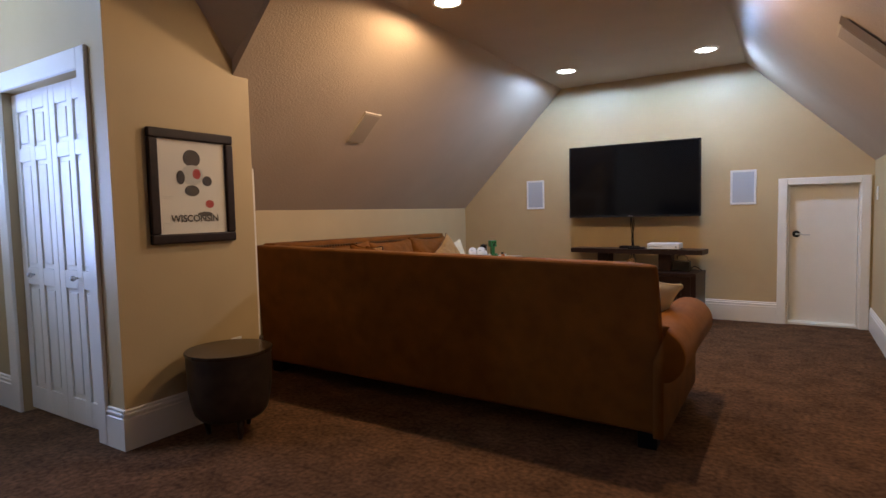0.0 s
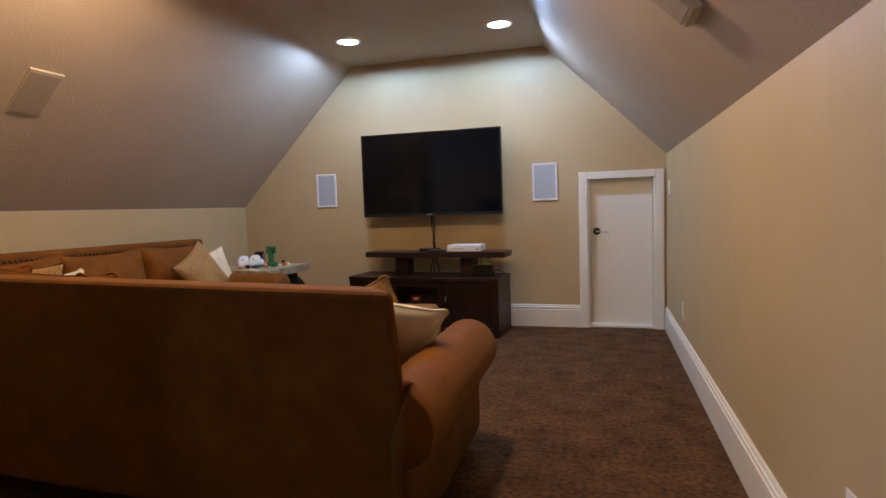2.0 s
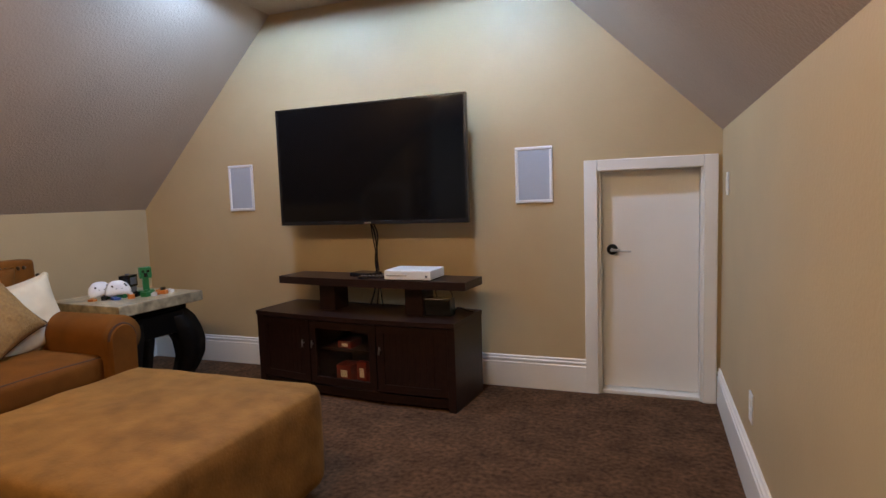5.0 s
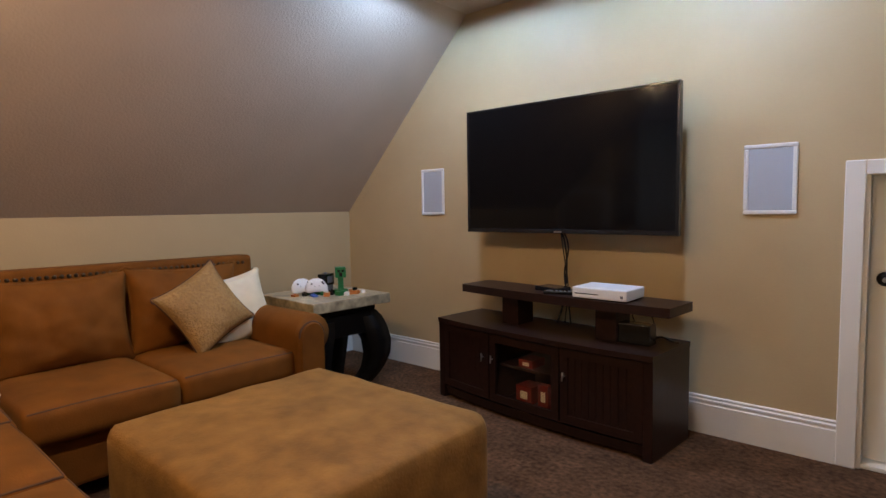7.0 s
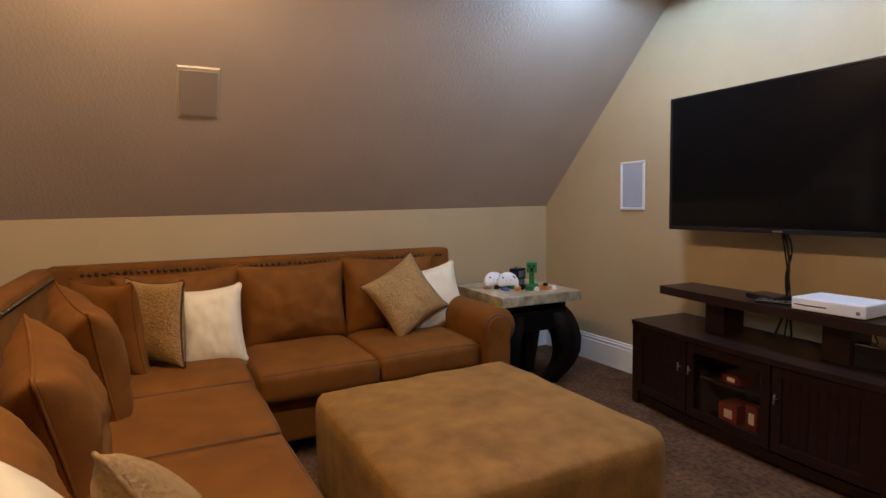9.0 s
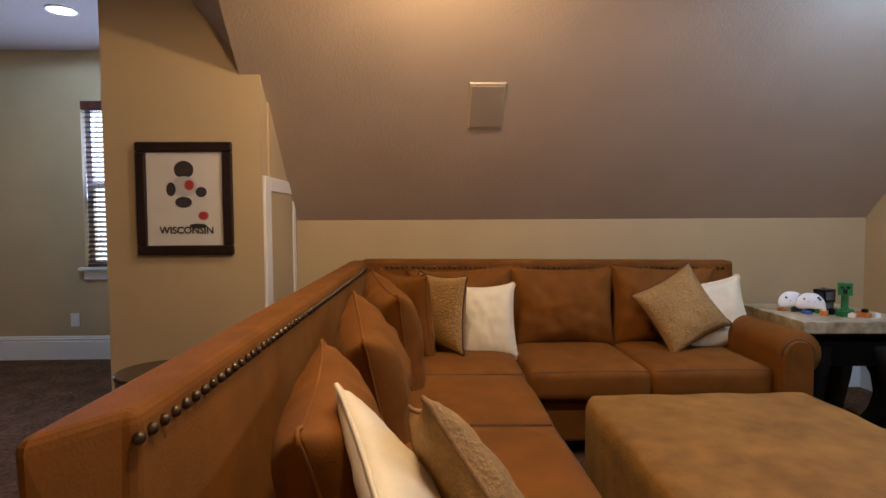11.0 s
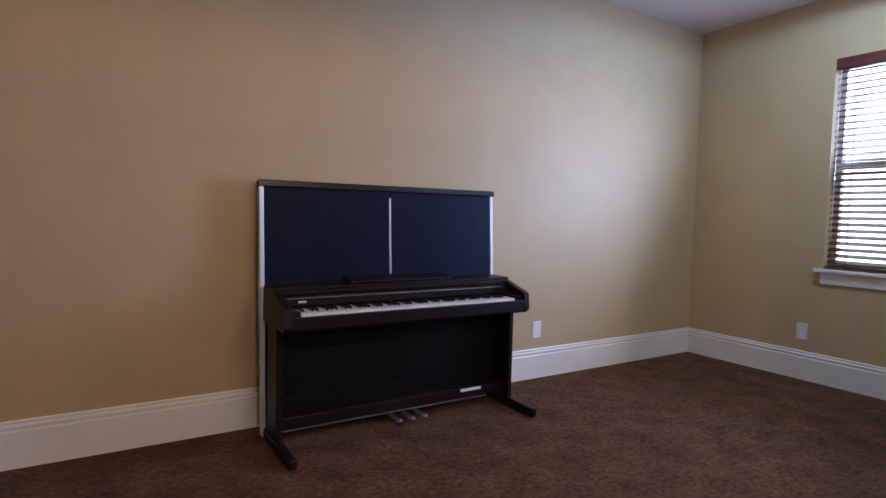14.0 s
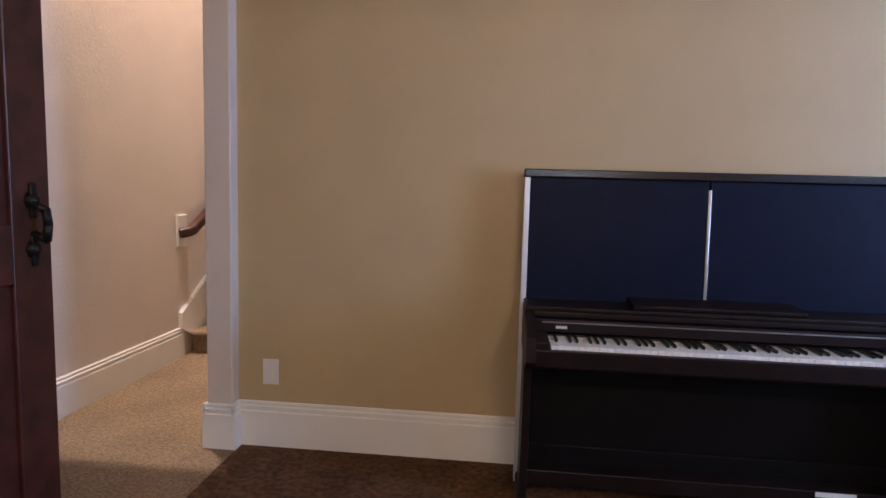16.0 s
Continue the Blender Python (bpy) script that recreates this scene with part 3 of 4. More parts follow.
def media_console():
    c = thing("media_console", "dark espresso wooden media cabinet with a glass middle door", "media cabinet", 2.194, 6.511, 0, -5)
    W, D, H = 1.44, 0.41, 0.515

    def bow(x):
        return -0.045 * (1 - ((x + W / 2) / (W / 2)) ** 2)

    def slab(name, x0, x1, z0, z1, y_in, y_back, material, parent, label="", n=10, bev=0.0):
        """A board whose front follows the bow."""
        bm = bmesh.new()
        cols = []
        for i in range(n + 1):
            x = x0 + (x1 - x0) * i / n
            yf = bow(x) + y_in
            cols.append([bm.verts.new((x, yf, z0)), bm.verts.new((x, yf, z1)), bm.verts.new((x, y_back if y_back is not None else yf + 0.02, z1)), bm.verts.new((x, y_back if y_back is not None else yf + 0.02, z0))])
        for a, b in zip(cols, cols[1:]):
            for i in range(4):
                bm.faces.new((a[i], a[(i + 1) % 4], b[(i + 1) % 4], b[i]))
        bm.faces.new(cols[0])
        bm.faces.new(cols[-1][::-1])
        return part(name, bm, material, parent, label)

    slab("top", -W, 0, H - 0.028, H, -0.012, D, ESPRESSO, c)
    slab("bottom", -W + 0.02, -0.02, 0.045, 0.07, 0.012, D - 0.01, ESPRESSO, c)
    block("side", ESPRESSO, -W + 0.002, -W + 0.025, 0.004, D, 0.0, H - 0.028, 0.003, c)
    block("side", ESPRESSO, -0.025, -0.002, 0.004, D, 0.0, H - 0.028, 0.003, c)
    block("back", ESPRESSO, -W + 0.025, -0.025, D - 0.012, D, 0.03, H - 0.028, 0, c)
    for x in (-0.985, -0.495):
        slab("divider", x - 0.011, x + 0.011, 0.07, H - 0.028, 0.03, D - 0.012, ESPRESSO, c, n=1)
    slab("plinth", -W + 0.025, -0.025, 0.018, 0.045, 0.02, None, ESPRESSO, c)
    for x in (-W + 0.002, -0.05):
        block("foot", ESPRESSO, x, x + 0.048, -0.006, 0.04, 0, H - 0.028, 0.003, c)

    def framed(x0, x1, glass):
        d = slab("door", x0, x1, 0.085, 0.13, 0.0, None, ESPRESSO, c)
        slab("top_rail", x0, x1, 0.435, 0.48, 0.0, None, ESPRESSO, d)
        slab("stile", x0, x0 + 0.045, 0.13, 0.435, 0.0, None, ESPRESSO, d, n=2)
        slab("stile", x1 - 0.045, x1, 0.13, 0.435, 0.0, None, ESPRESSO, d, n=2)
        if glass:
            g = slab("glass_pane", x0 + 0.045, x1 - 0.045, 0.13, 0.435, 0.008, None, GLASS, d, n=6)
            g.visible_shadow = False
        else:
            n = 9
            for i in range(n):
                xa = x0 + 0.045 + (x1 - x0 - 0.09) * i / n
                xb = x0 + 0.045 + (x1 - x0 - 0.09) * (i + 1) / n
                slab("plank", xa + 0.001, xb - 0.001, 0.13, 0.435, 0.008, None, ESPRESSO, d, n=1)
        return d

    ld = framed(-W + 0.05, -0.99, False)
    md = framed(-0.98, -0.50, True)
    rd = framed(-0.49, -0.05, False)
    for d, x in ((ld, -1.03), (md, -0.955), (rd, -0.465)):
        bm = bmesh.new()
        yf = bow(x) - 0.018
        bmesh.ops.create_cone(bm, cap_ends=True, segments=10, radius1=0.005, radius2=0.005, depth=0.05, matrix=pose(x, yf, 0.335, 12, 14, 0))
        bmesh.ops.create_cone(bm, cap_ends=True, segments=8, radius1=0.004, radius2=0.004, depth=0.02, matrix=pose(x, yf + 0.01, 0.335, 90, 0, 0))
        part("handle", bm, STEEL, d, "small steel pull", True)
    block("shelf", ESPRESSO, -0.974, -0.506, 0.05, D - 0.012, 0.275, 0.29, 0, c)
    # raised shelf on two posts
    def bow2(x):
        return -0.035 * (1 - ((x + 0.615) / 0.7) ** 2)
    bm = bmesh.new()
    cols = []
    for i in range(13):
        x = -1.30 + 1.34 * i / 12
        yf = bow2(x) + 0.075
        cols.append([bm.verts.new((x, yf, 0.688)), bm.verts.new((x, yf, 0.735)), bm.verts.new((x, 0.33, 0.735)), bm.verts.new((x, 0.33, 0.688))])
    for a, b in zip(cols, cols[1:]):
        for i in range(4):
            bm.faces.new((a[i], a[(i + 1) % 4], b[(i + 1) % 4], b[i]))
    bm.faces.new(cols[0])
    bm.faces.new(cols[-1][::-1])
    part("raised_shelf", bm, ESPRESSO, c)
    for x in (-1.02, -0.385):
        block("post", ESPRESSO, x, x + 0.12, 0.13, 0.28, H, 0.688, 0.003, c)
    return c


console = media_console()
CM = console.matrix_basis.copy()


def on_console(name, label, category, x, y, z, rz=0):
    t = thing(name, label, category)
    t.matrix_basis = CM @ pose(x, y, z, 0, 0, rz)
    return t


g = on_console("game_console", "white flat game console on the raised shelf", "game console", -0.33, 0.165, 0.735, 4)
block("body", WHITEPL, -0.15, 0.15, -0.11, 0.11, 0.006, 0.062, 0.006, g)
block("base_strip", GLOSSBLACK, -0.14, 0.14, -0.10, 0.10, 0, 0.006, 0, g)
block("disc_slot", GLOSSBLACK, -0.135, 0.0, -0.1105, -0.109, 0.028, 0.032, 0, g, "thin black disc slot")
block("power_button", GREYPL, 0.115, 0.13, -0.1105, -0.109, 0.02, 0.034, 0, g)
g = on_console("set_top_box", "small black receiver box on the raised shelf", "receiver", -0.70, 0.20, 0.735, -8)
block("body", GLOSSBLACK, -0.085, 0.085, -0.06, 0.06, 0, 0.026, 0.006, g)
block("front_light", STEEL, 0.03, 0.04, -0.061, -0.0595, 0.01, 0.014, 0, g)
g = on_console("remote_control", "black remote control with small buttons", "remote control", -0.60, 0.115, 0.735, 22)
block("body", GLOSSBLACK, -0.085, 0.085, -0.022, 0.022, 0, 0.017, 0.006, g)
for i in range(6):
    block("button", GREYPL, -0.07 + i * 0.024, -0.058 + i * 0.024, -0.010, 0.010, 0.0165, 0.019, 0.001, g)
g = on_console("network_box", "matt black network box with loose cables", "router", -0.18, 0.17, 0.515, 3)
block("body", GLOSSBLACK, -0.085, 0.085, -0.02, 0.06, 0, 0.105, 0.006, g)
tube("cord", [(0.08, 0.03, 0.02), (0.12, 0.02, 0.05), (0.16, 0.05, 0.03), (0.165, 0.14, 0.005)], 0.004, GLOSSBLACK, g)
tube("cord", [(-0.03, 0.06, 0.10), (-0.05, 0.09, 0.14), (0.02, 0.10, 0.15), (0.06, 0.12, 0.02)], 0.003, GLOSSBLACK, g)
for nm, x, y, z, sx, sy, sz in (("red_game_case", -0.80, 0.13, 0.29, 0.05, 0.06, 0.045), ("red_card_box", -0.83, 0.15, 0.07, 0.055, 0.06, 0.10), ("red_card_box", -0.70, 0.12, 0.07, 0.035, 0.02, 0.13), ("red_card_box", -0.62, 0.16, 0.07, 0.03, 0.06, 0.07)):
    g = on_console(nm, "red cardboard game box behind the glass door", "box", x, y, z)
    block("carton", REDBOX, -sx, sx, -sy, sy, 0, sz, 0.002, g)
    block("printed_label", CREAM, -sx * 0.4, sx * 0.5, -sy - 0.0015, -sy + 0.001, sz * 0.25, sz * 0.7, 0, g)


def end_table():
    t = thing("end_table", "black low-legged side table with a cream stone top", "side table", 0.045, 6.272, 0, -3)
    block("stone_top", MARBLE, -0.325, 0.325, -0.305, 0.305, 0.585, 0.65, 0.005, t, "thick veined cream stone top")
    block("frieze", BLACKWOOD, -0.24, 0.24, -0.24, 0.24, 0.54, 0.585, 0.006, t)
    prof = [(0.54, 0.20, 0.09), (0.49, 0.225, 0.10), (0.42, 0.245, 0.105), (0.33, 0.27, 0.095), (0.23, 0.272, 0.085), (0.14, 0.25, 0.075), (0.07, 0.215, 0.07), (0.03, 0.185, 0.07), (0.0, 0.175, 0.07)]
    for sx in (-1, 1):
        for sy in (-1, 1):
            bm = bmesh.new()
            rings = []
            for z, o, h in prof:
                cx, cy = sx * (o - 0.03), sy * (o - 0.03)
                h *= 0.8
                pts = [(cx - h, cy - h), (cx + h, cy - h), (cx + h, cy + h), (cx - h, cy + h)]
                rings.append([bm.verts.new((px, py, z)) for px, py in pts])
            for a, b in zip(rings, rings[1:]):
                for i in range(4):
                    bm.faces.new((a[i], a[(i + 1) % 4], b[(i + 1) % 4], b[i]))
            bm.faces.new(rings[0])
            bm.faces.new(rings[-1][::-1])
            bmesh.ops.bevel(bm, geom=list(bm.edges), offset=0.006, segments=2, affect="EDGES")
            part("leg", bm, BLACKWOOD, t, "", True)
    for sx in (-1, 1):
        block("apron", BLACKWOOD, sx * 0.225 - 0.025, sx * 0.225 + 0.04, -0.2, 0.2, 0.395, 0.54, 0.015, t)
        block("apron", BLACKWOOD, -0.2, 0.2, sx * 0.225 - 0.035, sx * 0.225 + 0.035, 0.395, 0.54, 0.015, t)


end_table()


def block_toys():
    """Loose plastic brick toys and two white pads on the stone top."""
    def put(name, label, x, y, boxes, rz=0):
        t = thing(name, label, "toy", x + 0.095, y - 0.075, 0.65, rz, group="brick toys on the side table")
        for n, m, b in boxes:
            block(n, m, *b, 0.002, t)
    put("green_brick_toy", "green brick-built toy block figure", 0.03, 6.42, [("head", GREEN, (-0.035, 0.035, -0.035, 0.035, 0.11, 0.18)), ("column", GREEN, (-0.022, 0.022, -0.018, 0.018, 0.03, 0.11)), ("base", GREEN, (-0.035, 0.035, -0.045, 0.045, 0, 0.03)), ("dark_square", GLOSSBLACK, (0.0345, 0.037, -0.022, -0.006, 0.148, 0.162)), ("dark_square", GLOSSBLACK, (0.0345, 0.037, 0.006, 0.022, 0.148, 0.162)), ("dark_square", GLOSSBLACK, (0.0345, 0.037, -0.01, 0.01, 0.118, 0.145))], -35)
    put("grey_brick_toy", "small grey brick-built toy", -0.05, 6.36, [("body", GREYPL, (-0.03, 0.03, -0.04, 0.04, 0, 0.06)), ("top", GLOSSBLACK, (-0.03, 0.035, -0.055, 0.045, 0.06, 0.135)), ("face", GREYPL, (0.035, 0.038, -0.04, 0.03, 0.075, 0.12)), ("stud", GREYPL, (-0.01, 0.01, -0.02, 0.0, 0.135, 0.145))], 20)
    put("orange_brick_toy", "loose orange toy bricks piled", 0.13, 6.46, [("brick", ORANGE, (-0.025, 0.025, -0.02, 0.02, 0, 0.025)), ("brick", GLOSSBLACK, (-0.012, 0.012, -0.012, 0.012, 0.025, 0.045))], 15)
    put("orange_brick_toy", "loose orange toy bricks piled", 0.06, 6.28, [("brick", ORANGE, (-0.02, 0.02, -0.025, 0.025, 0, 0.025)), ("brick", WHITEPL, (-0.01, 0.01, -0.012, 0.012, 0.025, 0.04))], 50)
    put("green_brick", "small green toy brick", 0.1, 6.36, [("brick", GREEN, (-0.022, 0.022, -0.03, 0.03, 0, 0.03)), ("stud", GREEN, (-0.01, 0.01, -0.012, 0.012, 0.03, 0.042))], 10)
    put("blue_brick", "flat blue toy brick", -0.0, 6.22, [("brick", BLUEPL, (-0.02, 0.02, -0.03, 0.03, 0, 0.014)), ("stud", BLUEPL, (-0.008, 0.008, -0.008, 0.008, 0.014, 0.02))], 70)
    put("white_brick", "small white toy brick", 0.14, 6.38, [("brick", WHITEPL, (-0.015, 0.015, -0.015, 0.015, 0, 0.022)), ("stud", WHITEPL, (-0.006, 0.006, -0.006, 0.006, 0.022, 0.028))], 30)
    rnd = random.Random(7)
    for i in range(14):
        col, m = rnd.choice((("black", GLOSSBLACK), ("grey", GREYPL), ("orange", ORANGE), ("brown", REDWOOD), ("green", GREEN), ("white", WHITEPL)))
        w, d, h = rnd.uniform(0.010, 0.02), rnd.uniform(0.012, 0.026), rnd.uniform(0.012, 0.035)
        put("toy_brick", "tiny loose " + col + " toy brick piece", -0.11 + 0.018 * i + rnd.uniform(-0.008, 0.008), (6.16, 6.54)[0] + 0.024 * i + (0.05 if i % 2 else -0.015), [("brick", m, (-w, w, -d, d, 0, h)), ("stud", m, (-0.006, 0.006, -0.006, 0.006, h, h + 0.006))], rnd.uniform(0, 90))
    for x, y, z, ry in ((0.0, 6.12, 0.65, 25), (0.07, 6.185, 0.65, 15)):
        t = thing("game_controller", "white game controller propped on edge", "game controller", x, y, z, -40 + ry, group="game controllers")
        bm = bmesh.new()
        bmesh.ops.create_uvsphere(bm, u_segments=20, v_segments=12, radius=1)
        for v in bm.verts:
            c = v.co
            c.x *= 0.02
            w = 1 + 0.25 * abs(c.y)
            c.y *= 0.075
            c.z = c.z * 0.046 * w - 0.025 * abs(c.y / 0.075) ** 2
        bmesh.ops.transform(bm, matrix=pose(0, 0, 0.07, 0, -18, 0), verts=bm.verts)
        part("body", bm, WHITEPL, t, "", True)
        for yy, zz in ((-0.034, 0.085), (-0.014, 0.068), (0.018, 0.068), (0.036, 0.094), (0.044, 0.084)):
            bm = bmesh.new()
            bmesh.ops.create_uvsphere(bm, u_segments=12, v_segments=8, radius=0.0058, matrix=Matrix.Translation((0.0165, yy, zz - 0.004)))
            part("thumbstick", bm, GLOSSBLACK, t, "", True)


block_toys()


# ---- seating ----
def cushion(w, d, h, crown=0.25, n=10):
    """A soft box: w by d by h, its top and bottom swelling towards the middle."""
    bm = bmesh.new()
    bmesh.ops.create_cube(bm, size=2)
    bmesh.ops.subdivide_edges(bm, edges=bm.edges, cuts=n, use_grid_fill=True)
    for v in bm.verts:
        x, y, z = v.co
        fx, fy = 1 - abs(x) ** 6, 1 - abs(y) ** 6
        k = 1 - crown + crown * (fx * fy) ** 0.5 if fx > 0 and fy > 0 else 1 - crown
        fz = 1 - 0.07 * abs(z) ** 5
        nz = noise.noise(Vector((x * 1.7 + w * 9, y * 1.7 + d * 5, z))) * 0.03
        v.co = Vector((x * w / 2 * fz * (1 - 0.02 * y * y), y * d / 2 * fz * (1 - 0.02 * x * x), (z * k + nz * (1 - abs(x)) * 2) * h / 2))
    return bm


def pillow(w, h, t, n=26):
    """A knife-edge pillow standing in x and z, thick in y, with pointed corners."""
    bm = bmesh.new()
    bmesh.ops.create_cube(bm, size=2)
    bmesh.ops.subdivide_edges(bm, edges=bm.edges, cuts=n, use_grid_fill=True)
    for v in bm.verts:
        x, y, z = v.co
        puff = (max(0, 1 - x * x) * max(0, 1 - z * z)) ** 0.42
        pull = 0.10
        nz = noise.noise(Vector((x * 2.3 + w * 7, z * 2.3, h * 11 + y))) * 0.14 + noise.noise(Vector((x * 5 + w * 3, z * 4.2, h * 5 + y))) * 0.09
        crease = noise.noise(Vector(((x + z) * 3.1 + w * 17, (x - z) * 9.0, h * 23)))
        nz -= 0.16 * max(0.0, 0.25 - abs(crease)) * (x * x + z * z)
        v.co = Vector((x * w / 2 * (1 - pull * (1 - z * z)), y * t / 2 * (0.06 + puff * (0.94 + nz)), z * h / 2 * (1 - pull * (1 - x * x))))
    return bm


def edge_cord(w, h, r, material, parent, y=0.0):
    pts = []
    n = 10
    pull = 0.10
    ring = [(-1 + 2 * i / n, -1) for i in range(n)] + [(1, -1 + 2 * i / n) for i in range(n)] + [(1 - 2 * i / n, 1) for i in range(n)] + [(-1, 1 - 2 * i / n) for i in range(n)] + [(-1, -1)]
    pts = [(x * w / 2 * (1 - pull * (1 - z * z)), y, z * h / 2 * (1 - pull * (1 - x * x))) for x, z in ring]
    return tube("piping", pts, r, material, parent)


def throw_pillow(name, label, material, w, h, t, m, piping=None):
    e = thing(name, label, "pillow", group="throw pillows")
    e.matrix_basis = m
    c = part("cover", pillow(w, h, t), material, e, "", True)
    edge_cord(w, h, 0.005, piping or material, c)
    return e


def rolled_arm(name, cx, z, r, y0, y1, base0, base1, parent, along="y"):
    """An arm with a rolled top, from y0 to y1 (or from x0 to x1), its roll leaning outwards."""
    bm = bmesh.new()
    prof = []
    for i in range(20):
        a = radians(-60 + 250 * i / 19)
        prof.append((cx + r * math.cos(a), z + r * math.sin(a)))
    prof += [(base0, z - 0.10), (base0, 0.09), (base1, 0.09), (base1, z - r * 0.9)]
    def put(p, q):
        return (p[0], q, p[1]) if along == "y" else (q, p[0], p[1])
    steps = [(y0, 0.96), (y0 + 0.012, 1.0), (y0 + 0.06, 1.0), (y0 + 0.1, 1.0), ((y0 + y1) / 2, 1.0), (y1 - 0.02, 1.0), (y1, 0.95)]
    mx, mz = sum(p[0] for p in prof) / len(prof), sum(p[1] for p in prof) / len(prof)
    rings = [[bm.verts.new(put((mx + (p[0] - mx) * k, mz + (p[1] - mz) * k), q)) for p in prof] for q, k in steps]
    m = len(prof)
    for a, b in zip(rings, rings[1:]):
        for i in range(m):
            bm.faces.new((a[i], a[(i + 1) % m], b[(i + 1) % m], b[i]))
    bm.faces.new(rings[0])
    bm.faces.new(rings[-1][::-1])
    ob = part(name, bm, SUEDE, parent, "", True)
    return ob


def back_board(name, x0, x1, y0, y1, z0, z1, parent, lean_axis, lean):
    """A padded back, its top drawn out towards one side by lean."""
    bm = bmesh.new()
    box(bm, x0, x1, y0, y1, z0, z1)
    bmesh.ops.subdivide_edges(bm, edges=[e for e in bm.edges if abs(e.verts[0].co.z - e.verts[1].co.z) > 0.3], cuts=1)
    bmesh.ops.bevel(bm, geom=[e for e in bm.edges], offset=0.022, segments=3, affect="EDGES", profile=0.5)
    for v in bm.verts:
        k = max(0, (v.co.z - 0.45)) / (z1 - 0.45)
        if lean_axis == "y":
            v.co.y += lean * k
        else:
            v.co.x += lean * k
    return part(name, bm, SUEDE, parent)


ST = 0.955


def sectional():
    s = thing("sectional_sofa", "large rust-brown suede L-shaped sectional sofa with nailhead trim", "sofa", 1.0, 4.2, 0, fixed=True)
    # near wing, back towards the entrance, a little askew
    def skew(x):
        return 0.035 * (2.44 - x)

    wing = back_board("back", -0.37, 2.44, 3.44, 3.56, 0.09, 0.893, s, "y", 0)
    for v in wing.data.vertices:
        k = max(0, (v.co.z - 0.09) / 0.8)
        v.co.y += skew(v.co.x) - 0.06 * k
        if v.co.x > 2:
            v.co.x += 0.025 * math.sin(3.1 * min(1, k))
            if v.co.y > 3.46 + skew(v.co.x):
                v.co.x -= 0.11 * k
        v.co.z += 0.018 * k * (2.44 - v.co.x)
    far = back_board("back", -0.35, -0.215, 3.56, 5.90, 0.09, ST, s, "x", -0.02)
    for v in far.data.vertices:
        if v.co.z > 0.5:
            v.co.z -= 0.01 * (v.co.y - 3.56)
    block("base", SUEDE, -0.21, 2.44, 3.62, 4.37, 0.085, 0.30, 0.02, s)
    block("base", SUEDE, -0.21, 0.50, 4.372, 5.70, 0.085, 0.30, 0.02, s)
    arm = rolled_arm("arm", 2.43, 0.475, 0.132, 3.385, 4.42, 2.30, 2.47, s, "y")
    for v in arm.data.vertices:
        if v.co.y < 3.46:
            v.co.x = max(v.co.x, 2.425 + 0.4 * max(0, v.co.z - 0.45))
    rolled_arm("arm", 5.765, 0.54, 0.112, -0.21, 0.60, 5.665, 5.815, s, "x")
    # round front panels of the arms
    for ax in ("y", "x"):
        bm = bmesh.new()
        if ax == "y":
            bmesh.ops.create_cone(bm, cap_ends=True, segments=28, radius1=0.105, radius2=0.095, depth=0.024, matrix=pose(2.43, 4.422, 0.48, -90, 0, 0))
        else:
            w, zt, yc = 0.078, 0.535, 5.745
            edge = [(yc - w, 0.10)] + [(yc - w * math.cos(math.pi * i / 16), zt + w * math.sin(math.pi * i / 16)) for i in range(17)] + [(yc + w, 0.10)]
            rings = [[bm.verts.new((x, yc + (y - yc) * k, 0.1 + (z - 0.1) * kz)) for y, z in edge] for x, k, kz in ((0.585, 1, 1), (0.618, 1, 1), (0.630, 0.9, 0.985))]
            for p, q in zip(rings, rings[1:]):
                for i in range(len(edge) - 1):
                    bm.faces.new((p[i], p[i + 1], q[i + 1], q[i]))
            bm.faces.new(rings[-1])
            tube("piping", [(0.616, y, z) for y, z in edge[1:18:2]] , 0.006, PIPE, s)
        part("arm_front", bm, SUEDE, s)
    for x, y in ((2.38, 3.52), (2.36, 4.28), (-0.28, 3.62), (-0.27, 5.82), (0.43, 5.64), (0.43, 4.5)):
        bm = bmesh.new()
        box(bm, x - 0.045, x + 0.045, y - 0.045, y + 0.045, 0, 0.09, 0.008)
        part("foot", bm, BLACKWOOD, s, "dark wooden block foot")
    # seat cushions
    def seat(cx, cy, w, d):
        bm = cushion(w, d, 0.185, 0.16)
        bmesh.ops.transform(bm, matrix=Matrix.Translation((cx, cy, 0.385)), verts=bm.verts)
        c = part("seat_cushion", bm, SUEDE, s, "", True)
        hw, hd = w / 2 * 0.945, d / 2 * 0.945
        tube("piping", [(cx - hw, cy + hd, 0.449), (cx - hw / 2, cy + hd, 0.452), (cx, cy + hd, 0.453), (cx + hw / 2, cy + hd, 0.452), (cx + hw, cy + hd, 0.449)], 0.0052, PIPE, c)
        tube("piping", [(cx + hw, cy - hd, 0.449), (cx + hw, cy - hd / 2, 0.452), (cx + hw, cy, 0.453), (cx + hw, cy + hd / 2, 0.452), (cx + hw, cy + hd, 0.449)], 0.0052, PIPE, c)
    seat(0.19, 4.0, 0.80, 0.90)
    seat(0.18, 4.76, 0.78, 0.60)
    seat(0.18, 5.375, 0.78, 0.62)
    seat(0.92, 4.0, 0.66, 0.88)
    seat(1.77, 4.0, 1.06, 0.88)
